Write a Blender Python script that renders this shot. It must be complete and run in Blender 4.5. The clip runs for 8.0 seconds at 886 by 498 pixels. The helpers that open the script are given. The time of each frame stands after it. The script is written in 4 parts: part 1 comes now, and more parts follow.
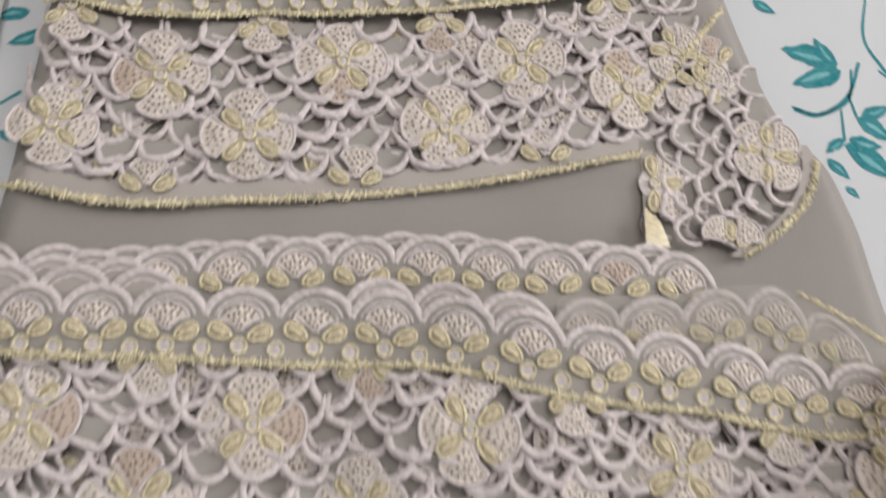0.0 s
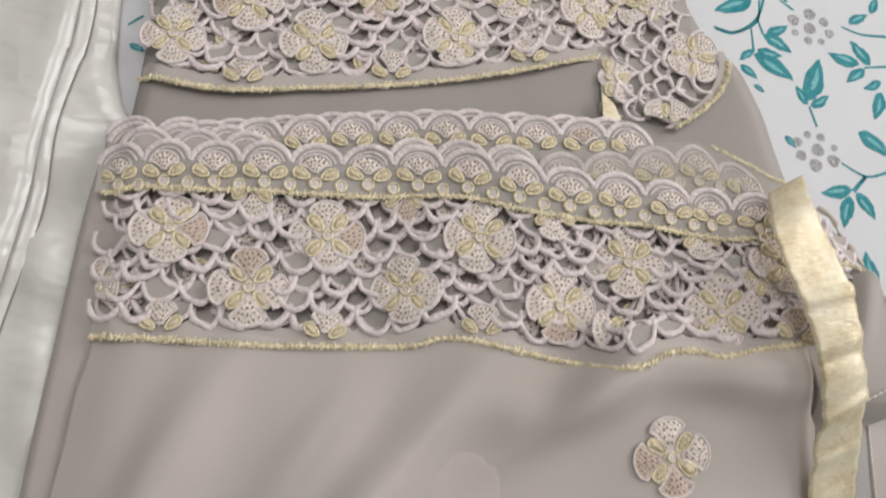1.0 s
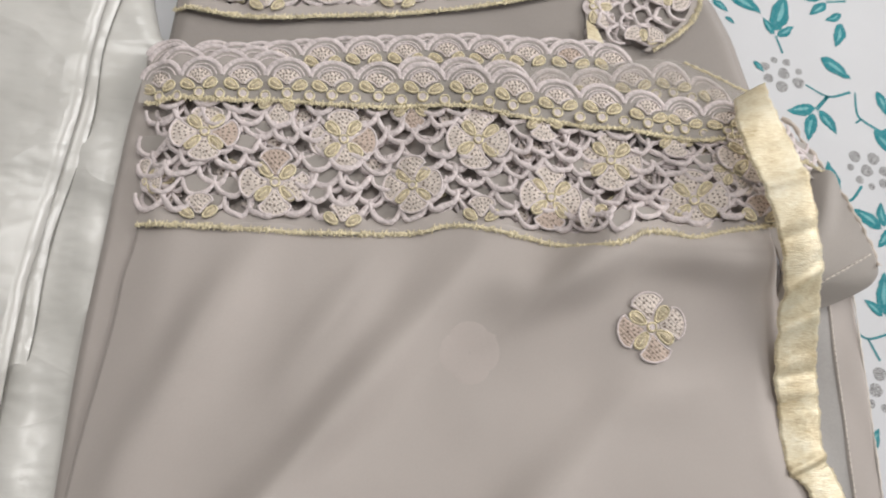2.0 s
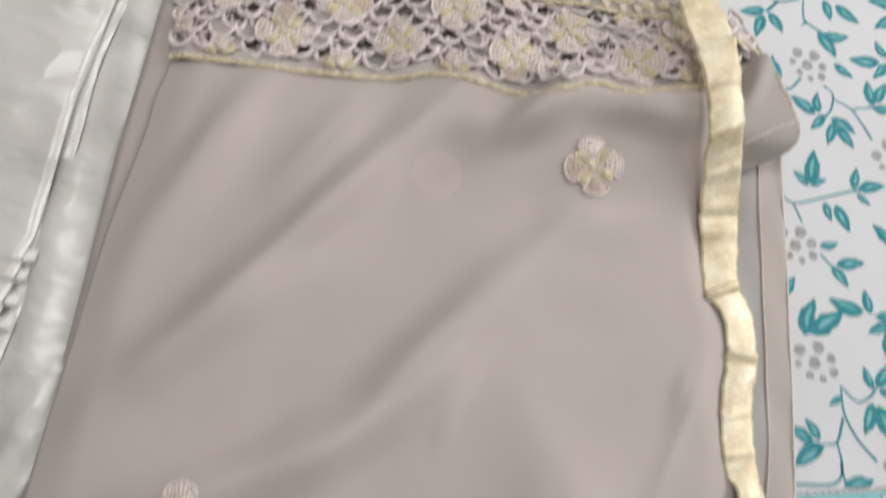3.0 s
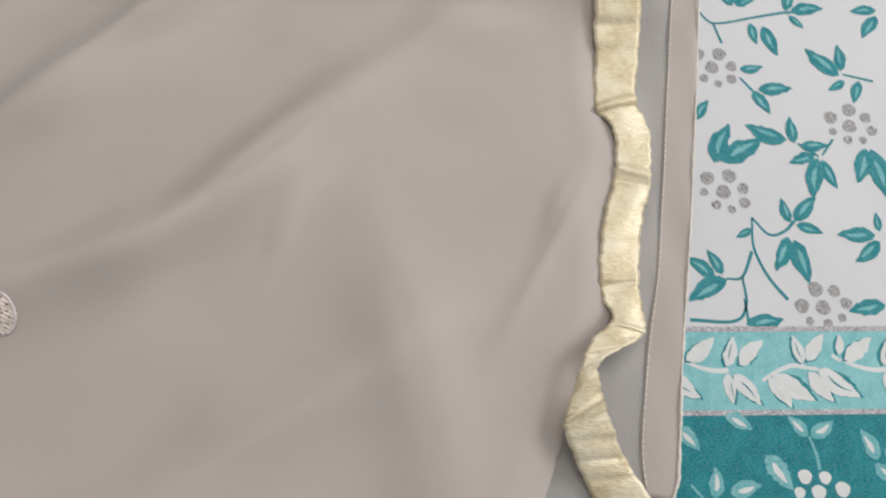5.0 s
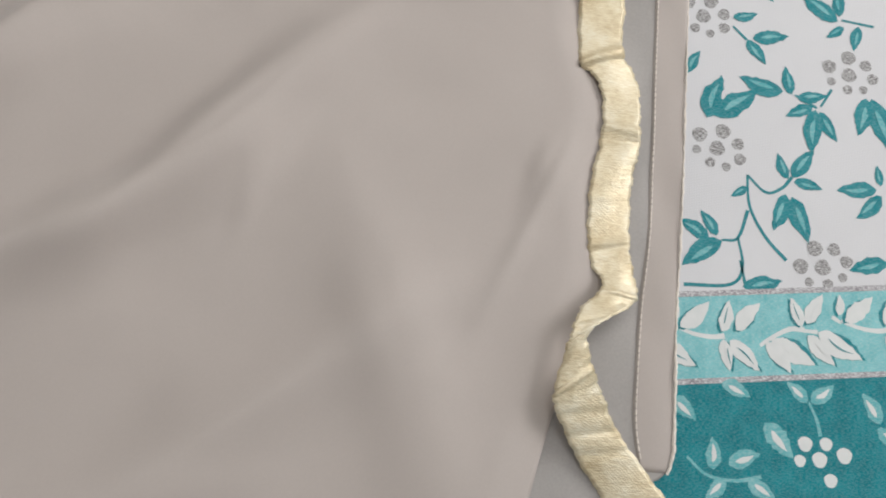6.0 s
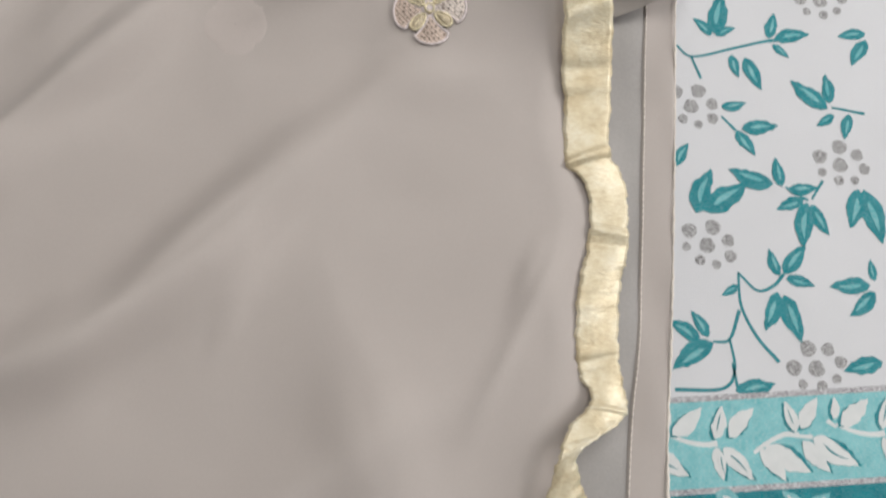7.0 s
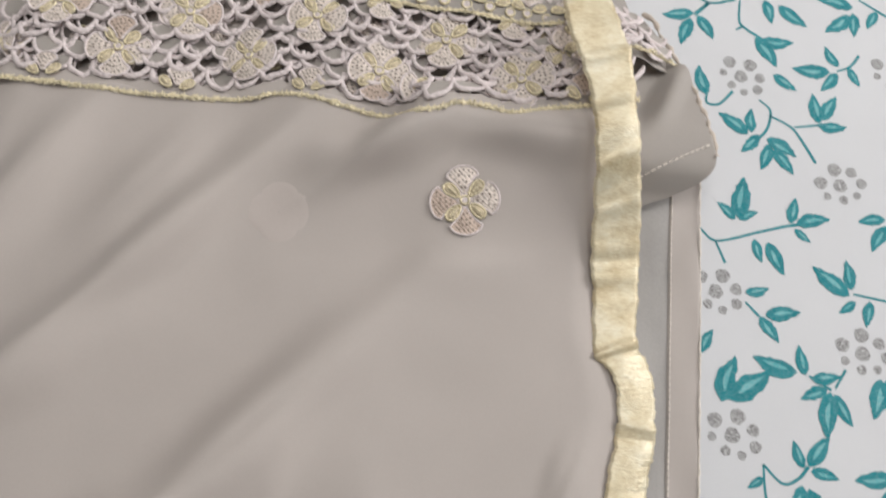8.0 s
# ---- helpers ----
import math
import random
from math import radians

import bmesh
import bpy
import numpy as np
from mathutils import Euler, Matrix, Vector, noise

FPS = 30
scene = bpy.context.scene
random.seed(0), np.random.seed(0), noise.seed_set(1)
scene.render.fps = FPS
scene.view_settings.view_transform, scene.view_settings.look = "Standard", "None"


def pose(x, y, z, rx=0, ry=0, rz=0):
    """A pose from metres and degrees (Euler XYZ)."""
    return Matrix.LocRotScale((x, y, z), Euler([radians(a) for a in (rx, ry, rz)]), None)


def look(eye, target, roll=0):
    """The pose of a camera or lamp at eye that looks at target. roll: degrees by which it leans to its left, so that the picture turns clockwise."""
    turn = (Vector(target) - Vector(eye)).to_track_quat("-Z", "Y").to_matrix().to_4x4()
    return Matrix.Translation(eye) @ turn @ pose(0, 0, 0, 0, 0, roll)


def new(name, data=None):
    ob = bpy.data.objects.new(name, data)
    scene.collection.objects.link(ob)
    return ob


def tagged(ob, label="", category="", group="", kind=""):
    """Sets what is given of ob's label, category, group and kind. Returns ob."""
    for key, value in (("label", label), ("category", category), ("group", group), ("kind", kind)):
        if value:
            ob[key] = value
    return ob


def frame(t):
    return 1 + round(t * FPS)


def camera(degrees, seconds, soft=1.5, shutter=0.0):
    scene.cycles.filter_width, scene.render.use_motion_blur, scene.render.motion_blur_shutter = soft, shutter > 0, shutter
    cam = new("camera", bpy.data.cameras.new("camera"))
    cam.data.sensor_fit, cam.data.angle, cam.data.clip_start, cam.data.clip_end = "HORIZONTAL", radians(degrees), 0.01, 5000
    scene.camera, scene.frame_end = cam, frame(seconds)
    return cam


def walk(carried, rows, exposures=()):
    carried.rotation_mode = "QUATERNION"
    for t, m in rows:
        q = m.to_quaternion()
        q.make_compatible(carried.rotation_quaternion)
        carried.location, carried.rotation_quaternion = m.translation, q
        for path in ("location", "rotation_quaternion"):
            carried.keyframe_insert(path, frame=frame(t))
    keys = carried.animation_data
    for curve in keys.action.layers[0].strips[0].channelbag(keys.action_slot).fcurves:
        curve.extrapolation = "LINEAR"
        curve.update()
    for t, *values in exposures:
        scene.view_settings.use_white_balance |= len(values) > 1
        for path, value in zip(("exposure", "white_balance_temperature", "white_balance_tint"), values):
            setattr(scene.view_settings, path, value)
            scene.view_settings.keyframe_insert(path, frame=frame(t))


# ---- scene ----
cam = camera(64.2, 8.0, 2.0, 0.4)
PATH = [
    (0, (0.025, 0.023, 0.259), (0.232, 0.539, -1.662), 25.2),
    (0.3, (0.021, -0.014, 0.281), (0.251, 0.499, -1.638), 27.6),
    (0.5, (0.019, -0.032, 0.302), (0.247, 0.485, -1.617), 26.9),
    (1, (0.007, -0.066, 0.334), (0.24, 0.465, -1.58), 25.8),
    (1.5, (-0.001, -0.111, 0.334), (0.224, 0.441, -1.575), 23.3),
    (1.7, (0.002, -0.124, 0.34), (0.224, 0.435, -1.567), 22.8),
    (2.8, (0.02, -0.19, 0.395), (0.191, 0.398, -1.508), 20.5),
    (3, (0.041, -0.244, 0.395), (0.162, 0.347, -1.512), 16.9),
    (3.5, (0.048, -0.321, 0.439), (0.124, 0.272, -1.47), 14.7),
    (4, (0.039, -0.349, 0.456), (0.074, 0.236, -1.456), 11.9),
    (4.5, (0.091, -0.306, 0.383), (0.139, 0.27, -1.532), 12.9),
    (5, (0.145, -0.314, 0.335), (0.169, 0.244, -1.586), 9.4),
    (5.2, (0.153, -0.314, 0.328), (0.174, 0.224, -1.598), 8.7),
    (6.3, (0.151, -0.3, 0.316), (0.214, 0.163, -1.628), 12.5),
    (6.5, (0.152, -0.288, 0.318), (0.214, 0.172, -1.628), 12.1),
    (7, (0.154, -0.26, 0.322), (0.209, 0.223, -1.618), 10.8),
    (7.5, (0.149, -0.224, 0.339), (0.179, 0.321, -1.585), 7.7),
    (8, (0.137, -0.198, 0.35), (0.153, 0.401, -1.558), 7.3),
]
walk(cam, [(t, look(eye, target, roll)) for t, eye, target, roll in PATH],
     [(0.0, -0.14), (0.5, -0.14), (1.0, -0.04), (1.7, 0.03), (3.0, 0.06), (4.0, 0.12), (4.5, 0.06), (5.2, -0.02), (8.0, 0.0)])

# ---- light and room values ----
world = bpy.data.worlds.new("world")
scene.world = world
world.use_nodes = True
wn = world.node_tree
sky = wn.nodes.new("ShaderNodeTexSky")
sky.sky_type, sky.sun_disc = "NISHITA", False
sky.sun_elevation, sky.sun_rotation = radians(40), radians(80)
wn.links.new(sky.outputs[0], wn.nodes["Background"].inputs[0])
wn.nodes["Background"].inputs[1].default_value = 0.08


def area_lamp(name, m, sx, sy, watts, colour):
    lamp = bpy.data.lights.new(name, "AREA")
    lamp.shape, lamp.size, lamp.size_y, lamp.energy, lamp.color = "RECTANGLE", sx, sy, watts, colour
    ob = new(name, lamp)
    ob.matrix_world = m
    return ob


# unseen sources: an assumed window to the east, and an added ceiling fill
area_lamp("assumed_window_light", look((1.72, 0.55, 1.05), (0.0, -0.1, 0.0)), 1.2, 1.1, 23.0, (1.0, 0.99, 0.98))
area_lamp("ceiling_fill_light", look((0.15, 0.5, 2.02), (0.15, 0.5, 0.0)), 1.1, 1.1, 16.0, (1.0, 0.985, 0.965))


# ---- materials ----
class Nodes:
    def __init__(self, name, rough=0.8, metal=0.0, spec=0.3):
        self.mat = bpy.data.materials.new(name)
        self.mat.use_nodes = True
        self.t = self.mat.node_tree
        self.b = self.t.nodes["Principled BSDF"]
        self.b.inputs["Roughness"].default_value = rough
        self.b.inputs["Metallic"].default_value = metal
        self.b.inputs["Specular IOR Level"].default_value = spec
        self.co = self.t.nodes.new("ShaderNodeTexCoord").outputs["Object"]

    def add(self, kind, **inputs):
        n = self.t.nodes.new(kind)
        for k, v in inputs.items():
            self.put(n, k.replace("_", " "), v)
        return n

    def put(self, n, key, v):
        if isinstance(v, bpy.types.NodeSocket):
            self.t.links.new(v, n.inputs[key])
        else:
            n.inputs[key].default_value = v

    def noise(self, scale, detail=3.0, rough=0.55, stretch=None):
        co = self.co
        if stretch:
            mp = self.add("ShaderNodeMapping", Vector=self.co)
            mp.inputs["Scale"].default_value = stretch
            co = mp.outputs[0]
        n = self.add("ShaderNodeTexNoise", Vector=co, Scale=scale, Detail=detail, Roughness=rough)
        return n.outputs["Fac"]

    def wave(self, scale, axis, distort=0.0):
        n = self.add("ShaderNodeTexWave", Vector=self.co, Scale=scale, Distortion=distort)
        n.bands_direction = axis
        return n.outputs["Fac"]

    def math(self, op, a, b):
        n = self.t.nodes.new("ShaderNodeMath")
        n.operation = op
        self.put(n, 0, a), self.put(n, 1, b)
        return n.outputs[0]

    def ramp(self, fac, stops):
        n = self.add("ShaderNodeValToRGB", Fac=fac)
        el = n.color_ramp.elements
        while len(el) < len(stops):
            el.new(0.5)
        for e, (p, c) in zip(el, stops):
            e.position, e.color = p, (*c, 1)
        return n.outputs[0]

    def mix(self, fac, a, b):
        n = self.t.nodes.new("ShaderNodeMix")
        n.data_type = "RGBA"
        self.put(n, 0, fac)
        for i, v in ((6, a), (7, b)):
            self.put(n, i, v if isinstance(v, bpy.types.NodeSocket) else (*v, 1))
        return n.outputs[2]

    def base(self, colour):
        self.put(self.b, "Base Color", colour if isinstance(colour, bpy.types.NodeSocket) else (*colour, 1))
        return self

    def bump(self, height, strength, distance):
        n = self.add("ShaderNodeBump", Height=height, Strength=strength, Distance=distance)
        self.put(self.b, "Normal", n.outputs[0])
        return self


def shade(c, k):
    return tuple(v * k for v in c)


def cloth(name, colour, rough=0.85, threads=2600.0, vary=0.06, spec=0.25, sheen=0.0, relief=0.00008, through_light=0.0):
    """A woven cloth: two thread directions as relief, and slight tone changes at two scales."""
    n = Nodes(name, rough, 0.0, spec)
    big, fine = n.noise(14.0), n.noise(900.0, 2.0)
    tone = n.ramp(n.math("ADD", n.math("MULTIPLY", big, 0.7), n.math("MULTIPLY", fine, 0.3)),
                  [(0.3, shade(colour, 1 - vary)), (0.7, shade(colour, 1 + vary))])
    n.base(tone)
    weave = n.math("ADD", n.wave(threads / 6.283, "X", 1.0), n.wave(threads / 6.283, "Y", 1.0))
    n.bump(n.math("ADD", weave, n.math("MULTIPLY", fine, 1.2)), 0.5, relief)
    if sheen:
        n.put(n.b, "Sheen Weight", sheen)
        n.put(n.b, "Sheen Roughness", 0.4)
    if through_light:
        see = n.t.nodes.new("ShaderNodeBsdfTransparent")
        both = n.t.nodes.new("ShaderNodeMixShader")
        n.put(both, 0, through_light)
        n.t.links.new(n.b.outputs[0], both.inputs[1])
        n.t.links.new(see.outputs[0], both.inputs[2])
        n.t.links.new(both.outputs[0], n.t.nodes["Material Output"].inputs[0])
    return n.mat


def thread(name, colour, rough=0.55, metal=0.0, stitches=700.0, vary=0.12, odd=None, share=0.2):
    """Embroidery thread: fine parallel stitches as relief; odd: the colour of a share of the pieces."""
    n = Nodes(name, rough, metal, 0.35)
    fine = n.noise(1500.0, 2.0, 0.6, (1, 1, 0.2))
    mid = n.noise(160.0, 2.0)
    tone = n.ramp(n.math("ADD", n.math("MULTIPLY", mid, 0.5), n.math("MULTIPLY", fine, 0.5)),
                  [(0.3, shade(colour, 1 - 1.8 * vary)), (0.7, shade(colour, 1 + vary))])
    if odd:
        pick = n.add("ShaderNodeObjectInfo").outputs["Random"]
        tone = n.mix(n.math("MULTIPLY", n.math("LESS_THAN", pick, share), 0.55), tone, odd)
    n.base(tone)
    n.bump(n.math("ADD", n.wave(stitches / 6.283, "DIAGONAL", 2.5), fine), 0.7, 0.00022)
    return n.mat


M_SHEET = cloth("white cotton", (0.70, 0.70, 0.715), 0.9, 2400.0, 0.03, 0.15)
M_TAUPE = cloth("taupe georgette", (0.488, 0.435, 0.402), 0.72, 5200.0, 0.045, 0.3, 0.15, 0.000015)
M_TAUPE_DULL = cloth("dull taupe georgette and flap shade", (0.41, 0.372, 0.342), 0.8, 3600.0, 0.05, 0.25, 0.1, 0.00004)
M_YOKE = cloth("darker taupe georgette of the yoke", (0.365, 0.328, 0.302), 0.8, 3600.0, 0.07, 0.25, 0.1, 0.00004)
M_SHEER = cloth("sheer taupe georgette", (0.47, 0.445, 0.425), 0.75, 3600.0, 0.15, 0.25, 0.1, 0.00004, 0.12)
M_GHOST = cloth("taupe georgette over a motif", (0.528, 0.466, 0.432), 0.72, 5200.0, 0.05, 0.3, 0.25, 0.000015)
M_VEIL = cloth("veil of georgette", (0.56, 0.52, 0.47), 0.75, 3600.0, 0.08, 0.25, 0.1, 0.00004, 0.74)
M_LILAC = thread("lilac white thread", (0.77, 0.678, 0.665), 0.6, 0.0, 900.0, 0.18)
M_CREAM = thread("cream sequin embroidery", (0.85, 0.745, 0.67), 0.5, 0.0, 1500.0, 0.22, (0.50, 0.34, 0.25), 0.16)
M_EYELET = thread("brown grey eyelet thread", (0.27, 0.21, 0.17), 0.7, 0.0, 1500.0)
M_GOLD = thread("pale gold zari thread", (0.83, 0.73, 0.50), 0.38, 0.2, 1100.0, 0.28)
M_OLIVE = thread("old gold filling thread", (0.64, 0.54, 0.38), 0.45, 0.15, 1300.0, 0.25)
M_BEIGE = thread("beige lace thread", (0.60, 0.52, 0.45), 0.6)
M_GAP_SHADE = thread("shade between satin layers", (0.22, 0.21, 0.19), 0.7)
M_STITCH = thread("pale stitching", (0.84, 0.77, 0.69), 0.6)


def ribbon_gold():
    n = Nodes("gold tissue ribbon", 0.38, 0.3, 0.5)
    fine = n.noise(1000.0, 2.0, 0.6, (0.3, 1.8, 1))
    n.base(n.ramp(n.math("ADD", n.math("MULTIPLY", n.noise(70.0, 3.0), 0.55), n.math("MULTIPLY", fine, 0.45)),
                  [(0.36, (0.60, 0.48, 0.29)), (0.5, (0.76, 0.66, 0.46)), (0.64, (0.87, 0.80, 0.63))]))
    weave = n.math("ADD", n.math("MULTIPLY", n.wave(2300 / 6.283, "DIAGONAL", 3.0), 0.35), n.math("MULTIPLY", fine, 3.4))
    return n.bump(n.math("ADD", weave, n.math("MULTIPLY", n.noise(90.0, 2.0), 6.0)), 0.45, 0.00022).mat


def satin():
    n = Nodes("silver grey satin", 0.21, 0.0, 0.75)
    n.base(n.ramp(n.noise(18.0, 2.0), [(0.35, (0.60, 0.58, 0.54)), (0.68, (0.675, 0.655, 0.615))]))
    n.put(n.b, "Sheen Weight", 0.15)
    crumple = n.math("ADD", n.noise(15.0, 1.0, 0.4, (0.7, 1.3, 1)), n.math("MULTIPLY", n.noise(46.0, 2.0, 0.5, (0.7, 1.2, 1)), 0.20))
    folds = n.math("ABSOLUTE", n.math("SUBTRACT", n.noise(17.0, 1.0, 0.4, (0.6, 1.3, 1)), 0.5), 0.0)
    crumple = n.math("SUBTRACT", crumple, n.math("MULTIPLY", folds, 0.7))
    crumple = n.math("ADD", crumple, n.math("MULTIPLY", n.noise(1900.0, 1.0, 0.4, (0.3, 2, 1)), 0.004))
    return n.bump(crumple, 1.0, 0.016).mat


def printed(name, colour, light, grain=1700.0, cover=1.0):
    """Woven-in print: dashes of the sheet's own white thread show between the coloured ones."""
    n = Nodes(name, 0.85, 0.0, 0.15)
    dash = n.noise(grain, 2.0, 0.6, (0.5, 1.7, 1))
    tone = n.ramp(n.noise(120.0), [(0.35, colour), (0.68, light)])
    n.base(n.mix(n.ramp(dash, [(0.47, (0, 0, 0)), (0.58, (1, 1, 1))]), tone, n.mix(cover, (0.72, 0.72, 0.72), tone)))
    return n.bump(dash, 0.5, 0.0001).mat


M_SATIN = satin()
M_RIBBON = ribbon_gold()
M_TEAL = printed("teal print", (0.012, 0.215, 0.25), (0.035, 0.275, 0.31), 1000.0, 0.88)
M_TEAL_LIGHT = printed("light teal print", (0.11, 0.41, 0.44), (0.21, 0.51, 0.53), 900.0, 0.78)
M_GREY = printed("grey print", (0.20, 0.19, 0.19), (0.27, 0.26, 0.26), 1200.0, 0.2)
M_BAND = printed("aqua woven band", (0.17, 0.50, 0.53), (0.26, 0.60, 0.62), 1300.0, 0.72)
M_DARKBAND = printed("deep teal woven band", (0.008, 0.19, 0.225), (0.016, 0.255, 0.295), 1300.0, 0.90)
M_WHITEPRINT = printed("white print", (0.70, 0.72, 0.71), (0.76, 0.77, 0.76))
M_STRIPE = printed("grey line weave", (0.30, 0.28, 0.30), (0.42, 0.40, 0.42), 1100.0, 0.15)
M_WALL = cloth("wall plaster", (0.72, 0.715, 0.71), 0.9, 60.0, 0.04, 0.2, 0.0, 0.0003)
M_FLOOR = cloth("floor tile", (0.42, 0.41, 0.40), 0.5, 20.0, 0.06, 0.4, 0.0, 0.0002)
M_MATTRESS = cloth("mattress ticking", (0.55, 0.55, 0.58), 0.9, 900.0, 0.05)


# ---- mesh helpers ----
def part(name, bm, material, parent=None, label="", smooth=True):
    mesh = bpy.data.meshes.new(name)
    bm.to_mesh(mesh)
    bm.free()
    for m in material if isinstance(material, (list, tuple)) else (material,):
        mesh.materials.append(m)
    if smooth:
        mesh.shade_smooth()
    return piece(name, mesh, Matrix.Identity(4), parent, label)


def piece(name, mesh, m, parent=None, label=""):
    ob = new(name, mesh)
    if parent is not None:
        ob.parent = parent
        ob.matrix_parent_inverse = parent.matrix_basis.inverted() if parent.parent is None else Matrix.Identity(4)
    ob.matrix_basis = m
    return tagged(ob, label)


def thing(name, x, y, z, label, category, kind=""):
    ob = new(name)
    ob.empty_display_size = 0.05
    ob.matrix_basis = pose(x, y, z)
    return tagged(ob, label, category, "", kind)


def box(bm, x0, y0, z0, x1, y1, z1, mat=0):
    v = [bm.verts.new((x, y, z)) for z in (z0, z1) for x, y in ((x0, y0), (x1, y0), (x1, y1), (x0, y1))]
    for q in ((3, 2, 1, 0), (4, 5, 6, 7), (0, 1, 5, 4), (1, 2, 6, 5), (2, 3, 7, 6), (3, 0, 4, 7)):
        bm.faces.new([v[i] for i in q]).material_index = mat


def spline(pts, n):
    """n points along a smooth curve through pts, evenly by parameter."""
    p = [np.array(q, float) for q in pts]
    p = [2 * p[0] - p[1], *p, 2 * p[-1] - p[-2]]
    out = []
    for i in range(n):
        s = i / (n - 1) * (len(pts) - 1)
        k = min(int(s), len(pts) - 2)
        f = s - k
        a, b, c, d = p[k:k + 4]
        out.append(0.5 * (2 * b + (c - a) * f + (2 * a - 5 * b + 4 * c - d) * f * f + (3 * b - a - 3 * c + d) * f ** 3))
    return out


def line(pts):
    """A smooth function through pairs of place and value, held level past its ends."""
    q = spline(sorted(pts), 160)
    xs, ys = [v[0] for v in q], [v[1] for v in q]
    return lambda x: float(np.interp(x, xs, ys))


def step(x):
    x = min(max(x, 0.0), 1.0)
    return x * x * (3 - 2 * x)


def tube(bm, pts, r, mat=0, flat=0.8, sides=4, closed=False):
    """A half-round cord lying on a surface along pts."""
    rows = []
    n = len(pts)
    for i, p in enumerate(pts):
        a, b = (pts[(i - 1) % n], pts[(i + 1) % n]) if closed else (pts[max(i - 1, 0)], pts[min(i + 1, n - 1)])
        dx, dy = b[0] - a[0], b[1] - a[1]
        d = math.hypot(dx, dy) or 1.0
        sx, sy = dy / d, -dx / d
        rr = r(i / max(n - 1, 1)) if callable(r) else r
        rows.append([bm.verts.new((p[0] + sx * rr * math.cos(w), p[1] + sy * rr * math.cos(w), p[2] + flat * rr * math.sin(w)))
                     for w in (math.pi * k / sides for k in range(sides + 1))])
    for i in range(n if closed else n - 1):
        r0, r1 = rows[i], rows[(i + 1) % n]
        for k in range(sides):
            bm.faces.new((r0[k], r0[k + 1], r1[k + 1], r1[k])).material_index = mat


def grid(bm, nu, nv, f, mat=0):
    """A sheet of nu by nv cells, each corner placed by f(u, v)."""
    v = [[bm.verts.new(f(i / nu, j / nv)) for i in range(nu + 1)] for j in range(nv + 1)]
    for j in range(nv):
        for i in range(nu):
            bm.faces.new((v[j][i], v[j][i + 1], v[j + 1][i + 1], v[j + 1][i])).material_index = mat


def patch(name, left, right, y0, y1, nu, nv, zf, material, parent, label="", thick=0.0009):
    """A laid cloth between two edges x = left(y) and x = right(y), at the height zf."""
    bm = bmesh.new()

    def at(u, v):
        y = y0 + (y1 - y0) * v
        x = left(y) + (right(y) - left(y)) * u
        return (x, y, zf(x, y))
    grid(bm, nu, nv, at)
    ob = part(name, bm, material, parent, label)
    sol = ob.modifiers.new("thickness", "SOLIDIFY")
    sol.thickness, sol.offset = thick, -1
    return ob


def seated(x, y, zf, turn=0.0, size=1.0, lift=0.0, mirror=1.0):
    """The pose of a small piece that lies on the surface zf at x, y."""
    e = 0.004
    n = Vector((zf(x - e, y) - zf(x + e, y), zf(x, y - e) - zf(x, y + e), 2 * e)).normalized()
    t = Vector((1, 0, 0))
    t = (t - n * n.dot(t)).normalized()
    m = Matrix((t, n.cross(t), n)).transposed().to_4x4()
    return Matrix.Translation((x, y, zf(x, y) + lift)) @ m @ pose(0, 0, 0, 0, 0, turn) @ Matrix.Diagonal((size * mirror, size, size, 1))


# ---- room, unseen, added around the bed to bounce light ----
bm = bmesh.new()
box(bm, -1.9, -1.9, -0.60, 1.9, 1.9, -0.55)
tagged(part("floor", bm, M_FLOOR, None, "plain tiled floor under the bed", False), "", "floor", "", "structure")
bm = bmesh.new()
box(bm, -1.9, -1.9, 2.1, 1.9, 1.9, 2.2)
tagged(part("ceiling", bm, M_WALL, None, "plain painted ceiling", False), "", "ceiling", "", "structure")
for name, b in (("wall_west", (-1.98, -1.9, -0.55, -1.9, 1.9, 2.1)), ("wall_south", (-1.9, -1.98, -0.55, 1.9, -1.9, 2.1)),
                ("wall_north", (-1.9, 1.9, -0.55, 1.9, 1.98, 2.1))):
    bm = bmesh.new()
    box(bm, *b)
    tagged(part(name, bm, M_WALL, None, "plain painted room wall", False), "", "wall", "", "structure")
bm = bmesh.new()  # the east wall, with an assumed window opening
box(bm, 1.9, -1.9, -0.55, 1.98, -0.2, 2.1)
box(bm, 1.9, 1.3, -0.55, 1.98, 1.9, 2.1)
box(bm, 1.9, -0.2, -0.55, 1.98, 1.3, 0.45)
box(bm, 1.9, -0.2, 1.65, 1.98, 1.3, 2.1)
tagged(part("wall_east", bm, M_WALL, None, "plain painted wall with an assumed window opening", False), "", "wall", "", "structure")

# ---- bed ----
bm = bmesh.new()
box(bm, -0.95, -0.95, -0.55, 1.05, 1.1, -0.004)
bmesh.ops.bevel(bm, geom=list(bm.edges), offset=0.03, segments=3, affect="EDGES")
tagged(part("mattress", bm, M_MATTRESS, None, "thick plain mattress under the printed sheet"), "", "mattress")

sheet = thing("bed_sheet", 0.05, 0.05, 0.0, "white cotton bed sheet printed with teal leaf sprigs, lying flat", "bed sheet")
bm = bmesh.new()


def sheet_at(u, v):
    x, y = -0.98 + 2.06 * u, -0.98 + 2.11 * v
    out = max(-0.93 - x, x - 1.03, -0.93 - y, y - 1.08, 0.0)
    return (x, y, -0.0001 - 3.5 * out)


grid(bm, 80, 80, sheet_at)
part("ground_cloth", bm, M_SHEET, sheet)

